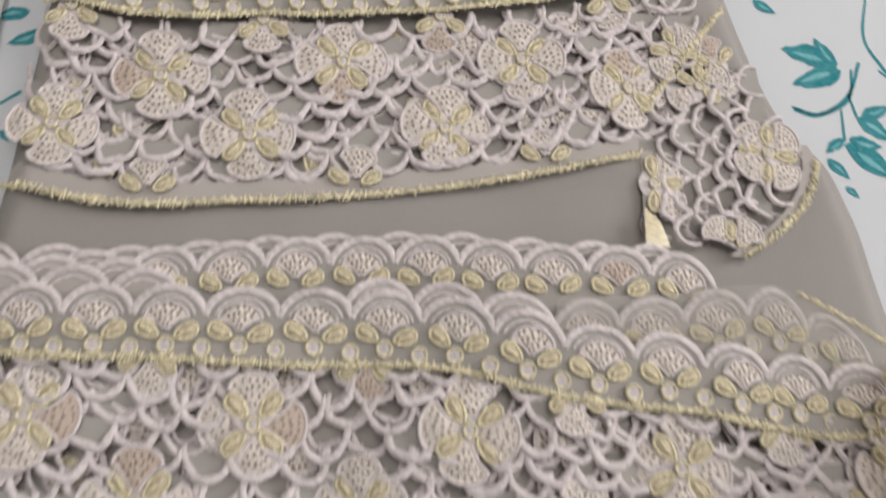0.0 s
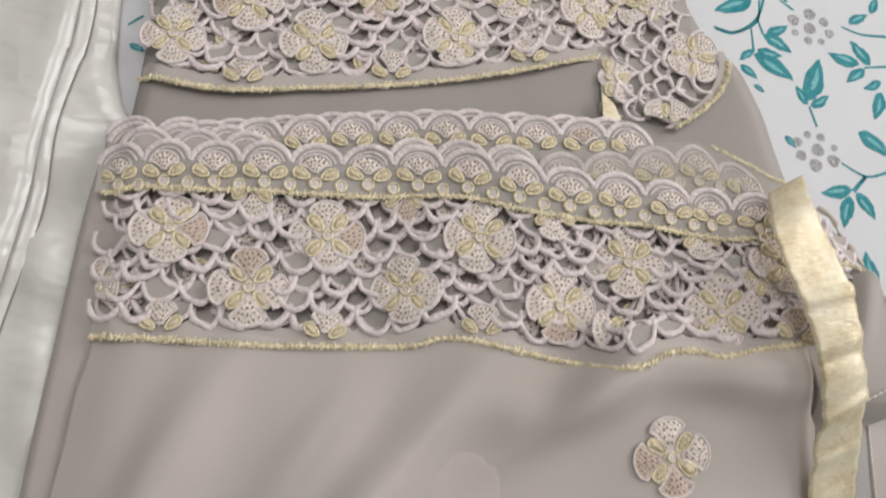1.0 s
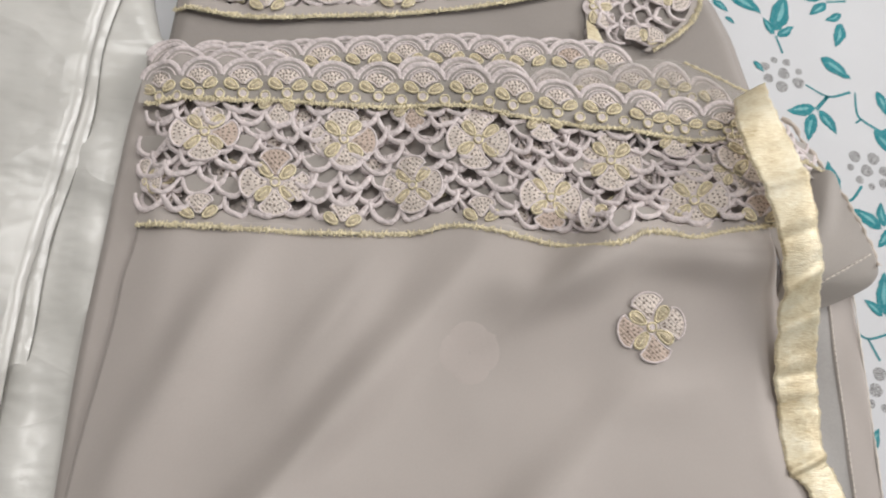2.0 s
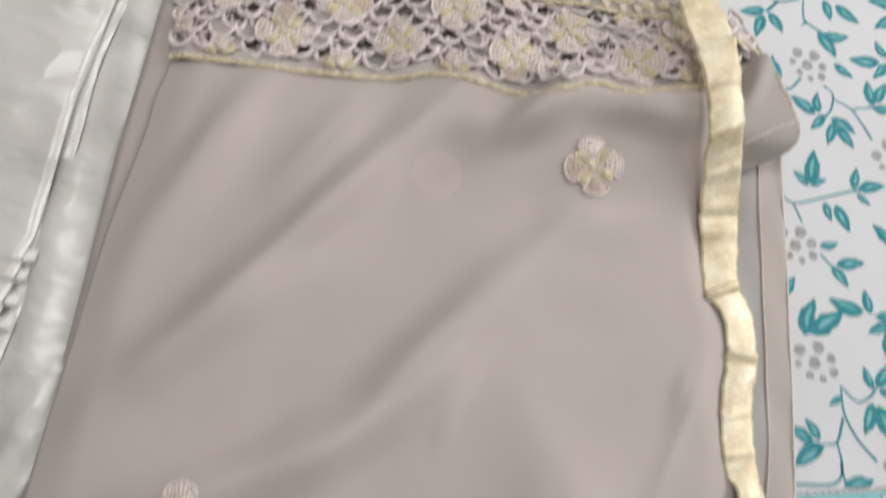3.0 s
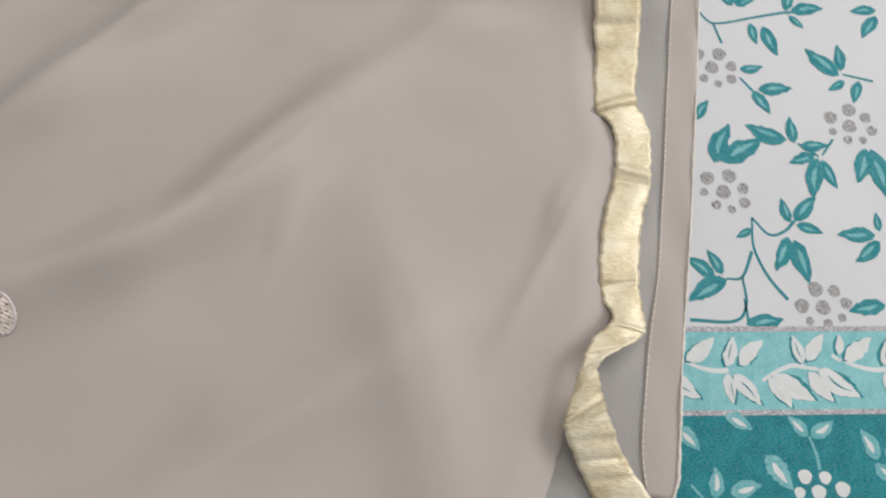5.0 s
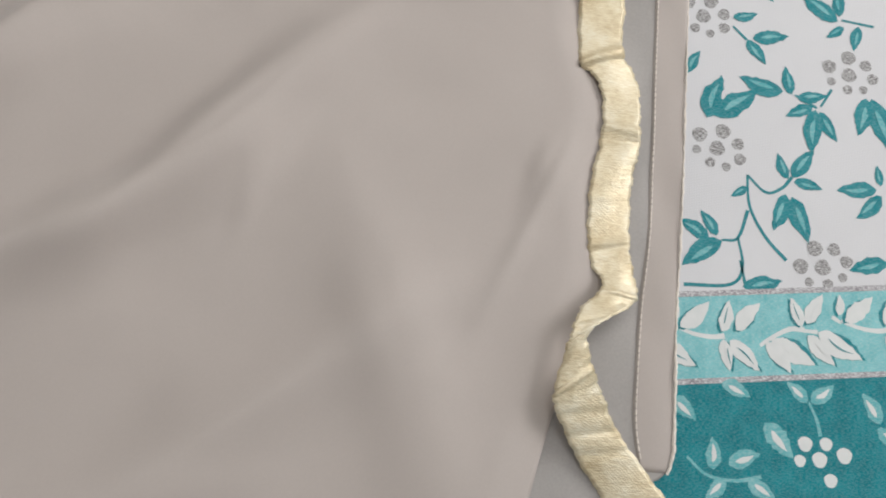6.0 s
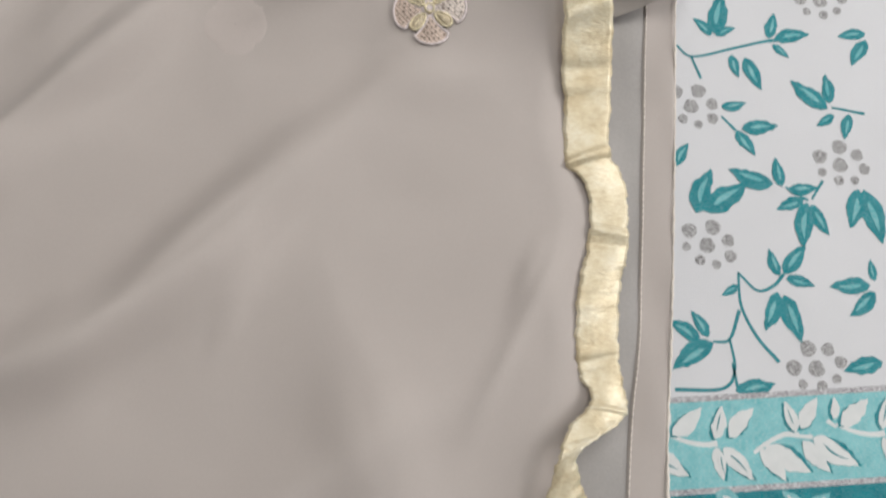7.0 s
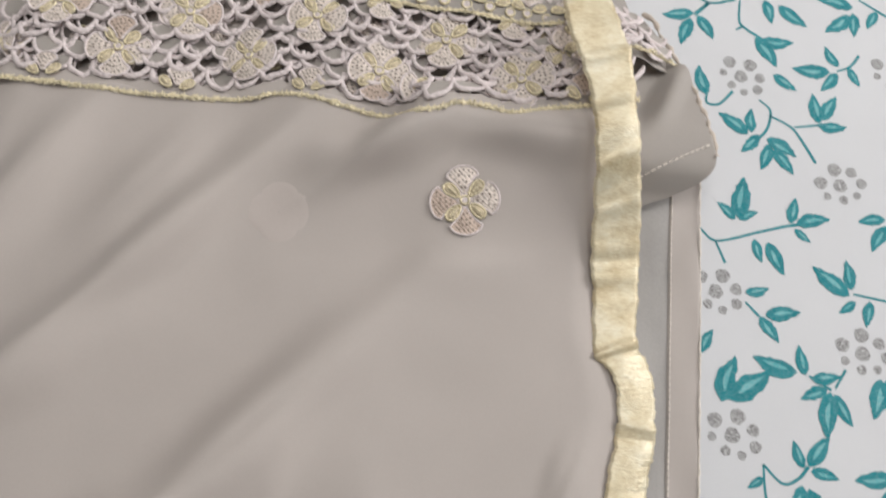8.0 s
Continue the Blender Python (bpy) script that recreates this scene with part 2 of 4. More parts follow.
# the woven border runs at a slant to the clothes
ORIGIN, SLANT = Vector((0.270, -0.244)), radians(7.2)
EAST, NORTH = Vector((math.cos(SLANT), math.sin(SLANT))), Vector((-math.sin(SLANT), math.cos(SLANT)))


def border_at(e, n, z):
    p = ORIGIN + EAST * e + NORTH * n
    return (p.x, p.y, z)


def strip(name, n0, n1, z, material, label=""):
    bm = bmesh.new()
    grid(bm, 40, 4, lambda u, v: border_at(-1.05 + 1.65 * u, n0 + (n1 - n0) * v, z))
    part(name, bm, material, sheet, label)


strip("border_band", -0.0380, 0.0018, 0.0, M_BAND, "aqua woven border band")
strip("deep_band", -0.52, -0.0380, 0.0, M_DARKBAND, "deep teal woven border")
strip("woven_line", 0.0006, 0.0032, 0.0001, M_STRIPE)
strip("woven_line", -0.0391, -0.0366, 0.0001, M_STRIPE)


def leaf_face(bm, x0, y0, x1, y1, fat, z, mat, bend=0.0, n=11):
    """A pointed printed leaf from its stalk to its tip."""
    dx, dy = x1 - x0, y1 - y0
    top, low = [], []
    for i in range(n + 1):
        s = i / n
        w = fat * math.sin(math.pi * s ** 0.82) ** 0.85 * (1 - 0.2 * s)
        c = bend * math.sin(math.pi * s)
        rag = 0.22 * fat * (random.random() - 0.5)
        top.append(bm.verts.new((x0 + dx * s - dy * (w + c + rag), y0 + dy * s + dx * (w + c + rag), z)))
        low.append(bm.verts.new((x0 + dx * s - dy * (c - w + rag), y0 + dy * s + dx * (c - w + rag), z)))
    for i in range(n):
        f = bm.faces.new((low[i], low[i + 1], top[i + 1], top[i]))
        f.material_index = mat
        f.normal_update()
        if f.normal.z < 0:
            f.normal_flip()


def stem_face(bm, pts, r, z, mat):
    p = spline(pts, 6 * len(pts)) if len(pts) > 2 else [np.array(q, float) for q in pts]
    rows = []
    for i, q in enumerate(p):
        d = p[min(i + 1, len(p) - 1)] - p[max(i - 1, 0)]
        d = d / (np.linalg.norm(d) or 1)
        k = r * (0.8 + 0.5 * i / len(p))
        rows.append((bm.verts.new((q[0] + d[1] * k, q[1] - d[0] * k, z)), bm.verts.new((q[0] - d[1] * k, q[1] + d[0] * k, z))))
    for a, b in zip(rows, rows[1:]):
        bm.faces.new((a[0], b[0], b[1], a[1])).material_index = mat


printed_count = 0


def printed_leaf(a, b, c, d, fat=0.25, mats=(M_TEAL, M_TEAL_LIGHT), lift=0.00003, inner=0.13):
    """One printed leaf with its paler heart, from stalk to tip."""
    global printed_count
    printed_count += 1
    lift += 0.000002 * (printed_count % 50)
    bm = bmesh.new()
    bend = random.uniform(-0.06, 0.06)
    leaf_face(bm, a, b, c, d, fat, lift, 0, bend)
    s0, s1 = 0.22, 0.80
    leaf_face(bm, a + (c - a) * s0, b + (d - b) * s0, a + (c - a) * s1, b + (d - b) * s1, inner, lift + 0.00012, 1, bend + random.choice((-0.05, 0.04)))
    part("printed_leaf", bm, list(mats), sheet, "", False)


def printed_stem(pts, material, r=0.0007):
    bm = bmesh.new()
    stem_face(bm, pts, r, 0.00002, 0)
    part("printed_stem", bm, material, sheet, "", False)


def printed_dot(x, y, r, material, i=0):
    bm = bmesh.new()
    bm.faces.new([bm.verts.new((x + r * math.cos(w) * (1 + 0.1 * math.sin(3 * w + i)), y + r * math.sin(w), 0.00003)) for w in (math.tau * k / 14 for k in range(14))])
    part("printed_dot", bm, material, sheet, "", False)


def sprig(stems, leaves):
    """A printed sprig, in millimetres: stems as runs of points, leaves as stalk and tip."""
    for s in stems:
        printed_stem([(x / 1000, y / 1000) for x, y in s], M_TEAL)
    for i, (a, b, c, d) in enumerate(leaves):
        c, d = c + 0.18 * (c - a), d + 0.18 * (d - b)
        printed_leaf(a / 1000, b / 1000, c / 1000, d / 1000, 0.225, (M_TEAL, M_TEAL_LIGHT), 0.00003, 0.10)


def berries(x, y, turn):
    """A printed cluster of hatched grey dots."""
    c, s = math.cos(turn), math.sin(turn)
    for i, (bx, by, r) in enumerate(((-12, 10, 5), (3, 9, 5.2), (-17, 1, 3), (-4, -1, 5.2), (10, -1, 4.2), (-11, -9, 3.4), (-2, -14, 3), (8, -11, 4))):
        printed_dot(x + 0.00078 * (bx * c - by * s), y + 0.00078 * (bx * s + by * c), 0.00074 * r, M_GREY, i)


sprig([[(273, 72), (282, 81)]], [(273, 73, 257, 70), (271, 69, 266, 53), (275, 71, 283, 58)])
sprig([[(301, 85), (300, 73), (302, 67), (314, 59)], [(298, 64), (302, 67)]], [(309, 60, 319, 44), (312, 58, 329, 59)])
sprig([], [(316, 87, 319, 73), (324, 84, 338, 73)])
sprig([[(373, 94), (381, 89), (389, 84)]], [(369, 88, 351, 91), (367, 82, 353, 71), (369, 84, 368, 70), (383, 87, 377, 76)])
sprig([[(280, 20), (280, 14), (287, 14), (295, 23)]], [(280, 19, 276, 35)])
sprig([], [(319, 37, 330, 29)])
sprig([[(356, 43), (364, 47), (370, 55)]], [(352, 42, 333, 42), (357, 46, 351, 57), (356, 42, 347, 31), (363, 46, 368, 36)])
sprig([[(310, 19), (316, 13), (314, 2), (309, -5)], [(315, 10), (327, 4), (333, -4), (340, -17)], [(329, 4), (344, 7)]], [(303, -3, 289, 7), (305, -2, 305, 11), (309, -3, 300, -13), (313, -5, 327, -13), (315, -8, 310, -22), (317, -11, 326, -23), (344, 8, 341, 24), (345, 10, 353, 24), (343, 6, 357, 7)])
sprig([[(275, -62), (284, -68), (306, -61), (321, -56), (330, -54)], [(283, -68), (288, -80)]], [(295, -54, 299, -33), (294, -55, 286, -47), (296, -55, 305, -50), (304, -65, 307, -76), (311, -66, 318, -81), (324, -54, 327, -41), (327, -54, 343, -50), (326, -57, 333, -63)])
sprig([[(298, -100), (305, -107)]], [(298, -95, 309, -92), (305, -107, 313, -118), (308, -106, 324, -103)])
sprig([[(355, -90), (372, -92)]], [(353, -91, 337, -79), (354, -88, 353, -74), (356, -94, 348, -100), (364, -93, 361, -105)])
sprig([], [(274, -129, 280, -118), (284, -152, 291, -132), (288, -151, 307, -137)])
sprig([[(342, -140), (348, -130)], [(329, -135), (340, -141)]], [(323, -134, 304, -129), (327, -135, 325, -122), (330, -136, 343, -134), (338, -141, 326, -146), (339, -142, 337, -162), (341, -143, 348, -156)])
sprig([], [(368, -138, 361, -151), (376, -46, 363, -49), (376, -50, 368, -63)])
sprig([[(304, -180), (305, -196), (312, -210), (322, -221)], [(304, -180), (313, -188), (321, -185), (326, -179)]], [(304, -186, 297, -191), (324, -180, 320, -169), (326, -179, 336, -166), (327, -181, 339, -183), (323, -188, 317, -204), (326, -189, 332, -208)])
sprig([[(291, -214), (299, -212), (304, -198)], [(299, -212), (301, -226), (295, -235), (273, -237)], [(300, -223), (302, -234)]], [(285, -214, 272, -207), (289, -212, 282, -202), (291, -214, 275, -226), (301, -236, 317, -232)])
sprig([], [(368, -181, 351, -183), (370, -184, 359, -195), (370, -179, 369, -170), (371, -217, 355, -222), (366, -133, 362, -150), (368, -133, 375, -156)])
sprig([[(231, 188), (228, 173), (213, 164), (202, 166)], [(228, 176), (231, 165)], [(224, 168), (224, 153)]], [(221, 185, 205, 179), (231, 165, 245, 156), (233, 166, 245, 171), (226, 154, 239, 152), (224, 152, 243, 139), (224, 154, 216, 148), (215, 144, 223, 137), (222, 132, 227, 128)])
sprig([[(254, 121), (257, 109)]], [(254, 125, 263, 148), (253, 122, 248, 132), (255, 121, 265, 128)])
sprig([[(292, 149), (306, 151)], [(281, 175), (293, 171), (309, 171)]], [(289, 151, 273, 156), (296, 151, 287, 164), (292, 148, 281, 140), (301, 141, 291, 136), (300, 134, 294, 119), (286, 178, 297, 184), (301, 186, 306, 196)])
sprig([[(269, 88), (283, 81), (298, 85)], [(274, 71), (283, 81)]], [(282, 108, 297, 96), (237, 102, 242, 96)])
sprig([[(244, 189), (252, 183)]], [])
sprig([[(242, 225), (239, 204), (248, 188)], [(201, 167), (214, 165), (228, 175), (235, 192)]], [(224, 188, 216, 200), (223, 190, 202, 194), (226, 187, 207, 180), (187, 218, 196, 213)])
sprig([[(-116, 136), (-109, 142)]], [(-112, 176, -123, 172), (-106, 168, -116, 162), (-114, 125, -107, 122)])

for x, y, turn in ((0.303, 0.034, 0.0), (0.354, -0.026, 0.9), (0.2855, -0.0945, 0.2), (0.3595, -0.1185, 0.6), (0.292, -0.166, 0.3), (0.3405, -0.2195, 1.0),
                   (0.263, 0.174, 0.5), (0.253, 0.093, 3.5), (0.392, 0.047, 0.4)):
    berries(x, y, turn)


BAND_LEAVES = [  # one repeat of the aqua band, in millimetres: stalk, tip
    (0, -13.5, 15, -2.0), (-2.5, -10.5, -0.8, -0.6), (19, -16, 24.4, -1.6), (25.5, -15.5, 39, -3.6), (19, -19.5, 20.2, -34), (22, -20, 34, -34.5),
    (39, -21.5, 48.5, -36), (41.5, -20.2, 60.5, -32.5), (57, -15, 53.6, -1.2), (59.5, -14, 69.3, -0.4), (59, -19, 69.5, -33.3), (64, -17.8, 83, -31)]
BAND_STEMS = [((-2, -13), (6, -16.5), (14, -18.2), (20, -18)), ((36, -23), (42, -19.5), (51, -16), (58, -16.5)), ((58, -17), (64, -17.8)), ((76, -14), (72, -11))]


def border_unit(e):
    """White leaves of the aqua band, each with a deep teal shadow side and some with a teal heart."""
    for i, (x0, y0, x1, y1) in enumerate(BAND_LEAVES):
        side = 1.0 if y1 < y0 else -1.0
        for dx, dy, z, fat, mats in ((1.3 * side, -0.6, 0.00001, 0.20, (M_TEAL, M_TEAL)), (0, 0, 0.00016, 0.225, (M_WHITEPRINT, M_TEAL if i % 3 == 2 else M_WHITEPRINT))):
            a = border_at(e + (x0 + dx) / 1000, (y0 + dy) / 1000, 0)
            b = border_at(e + (x1 + dx) / 1000, (y1 + dy) / 1000, 0)
            printed_leaf(a[0], a[1], b[0], b[1], fat, mats, z + 0.000012 * i, 0.035)
    for pts in BAND_STEMS:
        printed_stem([border_at(e + x / 1000, y / 1000, 0)[:2] for x, y in pts], M_WHITEPRINT, 0.0010)


for k in range(-6, 2):
    border_unit(0.0780 * k)


def deep_spray(e, n, turn, dots):
    """White and aqua sprigs and dots on the deep teal border."""
    c, s = math.cos(turn), math.sin(turn)

    def q(x, y):
        p = border_at(e + (x * c - y * s) / 1000, n + (x * s + y * c) / 1000, 0)
        return p[0], p[1]
    printed_stem([q(0, 20), q(2, 8), q(-2, -4), q(2, -16)], M_TEAL_LIGHT)
    for i, (x0, y0, x1, y1) in enumerate(((0, 14, 13, 18), (2, 8, -13, 14), (-1, -2, 14, -6), (-1, -4, -15, -6), (2, -15, 12, -25), (2, -15, -7, -28))):
        printed_leaf(*q(x0, y0), *q(x1, y1), 0.27, (M_TEAL_LIGHT, M_WHITEPRINT), 0.00003, 0.17)
    if dots:
        for x, y, r in ((24, -6, 3.4), (33, -3, 3.6), (25, -15, 3.2), (34, -13, 3.8), (43, -9, 3.6), (39, -21, 3.4)):
            printed_dot(*q(x, y), 0.001 * r, M_WHITEPRINT)


def deep_print(leaves, dots):
    """Single aqua leaves with white hearts, and white dots, on the deep teal border."""
    for a, b, c, d in leaves:
        printed_leaf(*border_at(a / 1000, b / 1000, 0)[:2], *border_at(c / 1000, d / 1000, 0)[:2], 0.27, (M_TEAL_LIGHT, M_WHITEPRINT), 0.00003, 0.15)
    for x, y, r in dots:
        printed_dot(*border_at(x / 1000, y / 1000, 0)[:2], r / 1000, M_WHITEPRINT)


for e in (0.0, -0.478):
    deep_print([(x0 + 1000 * e, y0, x1 + 1000 * e, y1) for x0, y0, x1, y1 in (
        (16, -38.5, 28, -46), (54, -49, 46, -39.5), (55.5, -49, 67.5, -42), (-8, -44, 2, -55), (7, -76, 8.5, -62), (14, -74, 29, -70), (33, -57, 43.5, -73),
        (12, -80, 2, -88), (22, -81, 33, -90), (84, -62, 95, -70), (86, -60, 80, -46), (90, -58, 102, -52))],
        [(x + 1000 * e, y, r) for x, y, r in ((50, -67, 3.3), (59.5, -67.5, 2.9), (46.5, -74, 2.6), (55.5, -74, 3.4), (67, -72.8, 3.5), (59, -83, 3.0))])
    printed_stem([border_at(e + x, y, 0)[:2] for x, y in ((0.0547, -0.0490), (0.0570, -0.0570), (0.0575, -0.0640))], M_TEAL_LIGHT)
    printed_stem([border_at(e + x, y, 0)[:2] for x, y in ((-0.004, -0.070), (0.004, -0.078), (0.016, -0.081), (0.028, -0.080))], M_TEAL_LIGHT)
deep_print([(-429, -54, -422, -42), (-429, -54, -415, -50), (-429, -60, -437, -44), (-432, -69, -447, -78), (-431, -72, -441, -61), (-431, -73, -434, -85),
            (-470, -86, -478, -80), (-468, -87, -462, -78), (-469, -89, -459, -96)], ())
printed_stem([border_at(x, y, 0)[:2] for x, y in ((-0.428, -0.050), (-0.429, -0.063), (-0.432, -0.074))], M_TEAL_LIGHT)
for k in range(-4, 0):
    deep_spray(0.018 + 0.083 * k, -0.083, 0.25 + 0.3 * math.sin(2.1 * k), True)
    deep_spray(0.055 + 0.083 * k, -0.058, -0.5 + 0.4 * math.sin(1.3 * k), False)

# ---- the satin trousers beside the kurta ----
trousers = thing("satin_trousers", -0.25, -0.1, 0.0, "silver grey satin trousers with pin-tucked hems, folded on the sheet", "trousers")


def ripple(x, y, a=0.0012, k=26.0, s=0.0):
    return a * (noise.noise(Vector((x * k, y * k * 0.6, s))) + 0.5 * noise.noise(Vector((x * k * 2.3, y * k * 2, s + 4))))


# the back leg, spread out under the kurta
back_right = line([(0.40, -0.123), (0.15, -0.120), (0.093, -0.113), (0.05, -0.100), (-0.2, -0.100), (-0.262, -0.122), (-0.285, -0.136), (-0.306, -0.149), (-0.324, -0.170), (-0.34, -0.20)])
back_left = line([(0.40, -0.34), (-0.2, -0.34), (-0.34, -0.24)])


def back_leg_z(x, y):
    crease = 0.0
    for ax, ay, bx, by, h, w in ((-0.145, -0.225, -0.150, -0.10, 0.0035, 0.010), (-0.160, -0.305, -0.118, -0.245, 0.006, 0.009),
                                 (-0.152, -0.275, -0.130, -0.215, 0.004, 0.007), (-0.128, -0.06, -0.138, 0.02, 0.002, 0.008)):
        t = min(max(((x - ax) * (bx - ax) + (y - ay) * (by - ay)) / ((bx - ax) ** 2 + (by - ay) ** 2), 0), 1)
        d = math.hypot(x - ax - t * (bx - ax), y - ay - t * (by - ay))
        crease += h * math.exp(-(d / w) ** 2)
    edge = step((back_right(y) - x) / 0.008)
    return 0.0025 + (0.0035 + crease) * edge + ripple(x, y, 0.0012)


patch("back_leg", back_left, back_right, 0.40, -0.335, 60, 120, back_leg_z, M_SATIN, trousers, "creased satin leg spread out underneath", 0.0008)

# the front leg: two layers, with tucks across it near the hem
leg_right = line([(0.40, -0.130), (0.142, -0.135), (0.110, -0.137), (0.074, -0.141), (0.038, -0.1425), (0.006, -0.1460), (-0.03, -0.1500), (-0.06, -0.1530),
                  (-0.11, -0.1545), (-0.156, -0.158), (-0.192, -0.1625), (-0.244, -0.166), (-0.288, -0.167), (-0.326, -0.167), (-0.352, -0.1675), (-0.362, -0.173), (-0.374, -0.187), (-0.39, -0.215)])
leg_left = line([(0.40, -0.40), (-0.30, -0.40), (-0.36, -0.30), (-0.39, -0.222)])
TUCKS = (-0.157, -0.168, -0.181, -0.194, -0.252, -0.267, -0.280, -0.290)
TUCK_LEAN = 0.10


def tuck_profile(y):
    """Each tuck's folded edge stands proud and drops to the cloth below it."""
    h = 0.0
    for t in TUCKS:
        if t <= y < t + 0.013:
            h = max(h, 0.0042 * (1 - (y - t) / 0.013) ** 0.8)
    return h


def front_leg_z(x, y):
    yy = y + TUCK_LEAN * (-0.16 - x) * step((-0.10 - y) / 0.03) + 0.0009 * math.sin(95 * x) + 0.0006 * math.sin(230 * x + 9 * y)
    edge = step((leg_right(y) - x) / 0.004)
    sag = 0.0016 * math.sin(46 * y + 8 * x) * step((0.0 - y) / 0.1)
    return 0.0128 + 0.0014 * edge + sag + tuck_profile(yy) + ripple(x, y, 0.0014, 22.0, 2.0)


def under_leg_right(y):
    return leg_right(y) + 0.0045 + 0.0012 * math.sin(60 * y)


patch("inner_leg_layer", leg_left, under_leg_right, 0.40, -0.384, 30, 150, lambda x, y: 0.0072 + ripple(x, y, 0.0008, 22.0, 2.0), M_SATIN, trousers, "satin layer below, its edge just showing", 0.0016)
patch("front_leg", leg_left, leg_right, 0.40, -0.388, 44, 1100, front_leg_z, M_SATIN, trousers, "flat folded satin leg with rows of tucks", 0.0012)
# dark cords draw the shade in the gaps between the satin layers
for name, f, z in (("layer_gap_shade", lambda y: leg_right(y) - 0.0004, lambda x, y: front_leg_z(x - 0.003, y) - 0.0010), ("layer_gap_shade", under_leg_right, lambda x, y: 0.0078)):
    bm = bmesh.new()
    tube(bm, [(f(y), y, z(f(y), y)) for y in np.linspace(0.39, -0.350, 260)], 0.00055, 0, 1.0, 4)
    part(name, bm, M_GAP_SHADE, trousers, "thin dark line drawn as the shade between layers")
# the free ends of the tucks stick out past the leg's edge
for t in TUCKS:
    bm = bmesh.new()
    x0 = leg_right(t)
    grid(bm, 6, 3, lambda u, v: (x0 - 0.012 + (0.0175 + 0.002 * math.sin(900 * t)) * u, t + 0.0003 + 0.0075 * v + 0.0008 * math.sin(7 * u), 0.0165 - 0.001 * v - 0.004 * u ** 3))
    tab = part("tuck_end", bm, M_SATIN, trousers)
    sol = tab.modifiers.new("thickness", "SOLIDIFY")
    sol.thickness = 0.0009
bm = bmesh.new()
for row in (-0.328, -0.334):
    for i in range(70):
        x = -0.171 - 0.0022 * i
        y = row - 0.02 * (-0.17 - x)
        z = front_leg_z(x, y)
        tube(bm, [(x, y, z), (x - 0.0014, y - 0.0001, z)], 0.00022, 0, 1.0, 3)
part("hem_stitching", bm, M_STITCH, trousers, "two rows of machine stitching")

# ---- the kurta ----
kurta = thing("kurta", 0.07, -0.1, 0.0, "taupe georgette kurta with cutwork lace borders, folded on the sheet", "kurta")

low_braid = line([(-0.106, -0.0248), (-0.075, -0.0252), (-0.050, -0.0262), (-0.030, -0.0265), (-0.010, -0.0260), (0.010, -0.0255), (0.025, -0.0252), (0.035, -0.0242), (0.041, -0.0220), (0.048, -0.0208),
                  (0.057, -0.0214), (0.068, -0.0240), (0.080, -0.0264), (0.092, -0.0285), (0.107, -0.0312), (0.118, -0.0338), (0.1265, -0.0332), (0.1335, -0.0308), (0.138, -0.0275), (0.147, -0.0252),
                  (0.158, -0.0248), (0.167, -0.0268), (0.175, -0.0258), (0.183, -0.0235), (0.195, -0.0215), (0.205, -0.0200), (0.222, -0.016), (0.26, -0.005)])
RIDGES = [  # soft diagonal folds: start, end, height, width
    (-0.080, -0.205, 0.070, -0.025, 0.0150, 0.0135),
    (-0.130, -0.310, 0.075, -0.205, 0.0155, 0.016),
    (-0.015, -0.275, 0.145, -0.095, 0.0145, 0.015),
    (-0.115, -0.235, 0.005, -0.135, 0.0095, 0.014),
    (-0.140, -0.395, 0.080, -0.340, 0.0115, 0.020),
    (0.000, -0.380, 0.180, -0.235, 0.0115, 0.021),
    (0.105, -0.180, 0.180, -0.370, 0.0055, 0.020),
    (-0.105, -0.155, -0.040, -0.020, 0.0090, 0.0125),
    (-0.040, -0.120, 0.020, -0.030, 0.0050, 0.011),
    (0.078, -0.070, 0.158, -0.010, 0.0190, 0.0105),
    (0.130, -0.033, 0.225, -0.036, 0.0110, 0.010),
    (0.176, -0.270, 0.214, -0.180, 0.0035, 0.007),
    (0.120, -0.110, 0.190, -0.095, 0.0030, 0.012),
    (0.069, -0.245, 0.080, -0.188, 0.0011, 0.0045),
    (0.195, -0.215, 0.212, -0.175, 0.0016, 0.0045),
    (0.060, -0.060, 0.100, -0.045, 0.0040, 0.009),
]
body_left = line([(0.06, -0.104), (-0.022, -0.106), (-0.05, -0.110), (-0.08, -0.1125), (-0.142, -0.1205), (-0.20, -0.1245), (-0.28, -0.1295), (-0.348, -0.132), (-0.42, -0.133), (-0.60, -0.135)])
body_right = line([(0.06, 0.216), (-0.018, 0.222), (-0.04, 0.224), (-0.08, 0.223), (-0.12, 0.222), (-0.16, 0.232), (-0.20, 0.230), (-0.24, 0.232), (-0.29, 0.2155), (-0.327, 0.206), (-0.40, 0.19), (-0.60, 0.15)])


def pile(x, y):
    """The bunched cloth under the ribbon's upper end, and the thicker right half of the lace."""
    hump = 0.017 * math.exp(-((x - 0.212) / 0.050) ** 2 - ((y + 0.004) / 0.044) ** 2)
    return hump + 0.009 * step((x - 0.01) / 0.07) * step((y + 0.105) / 0.06)


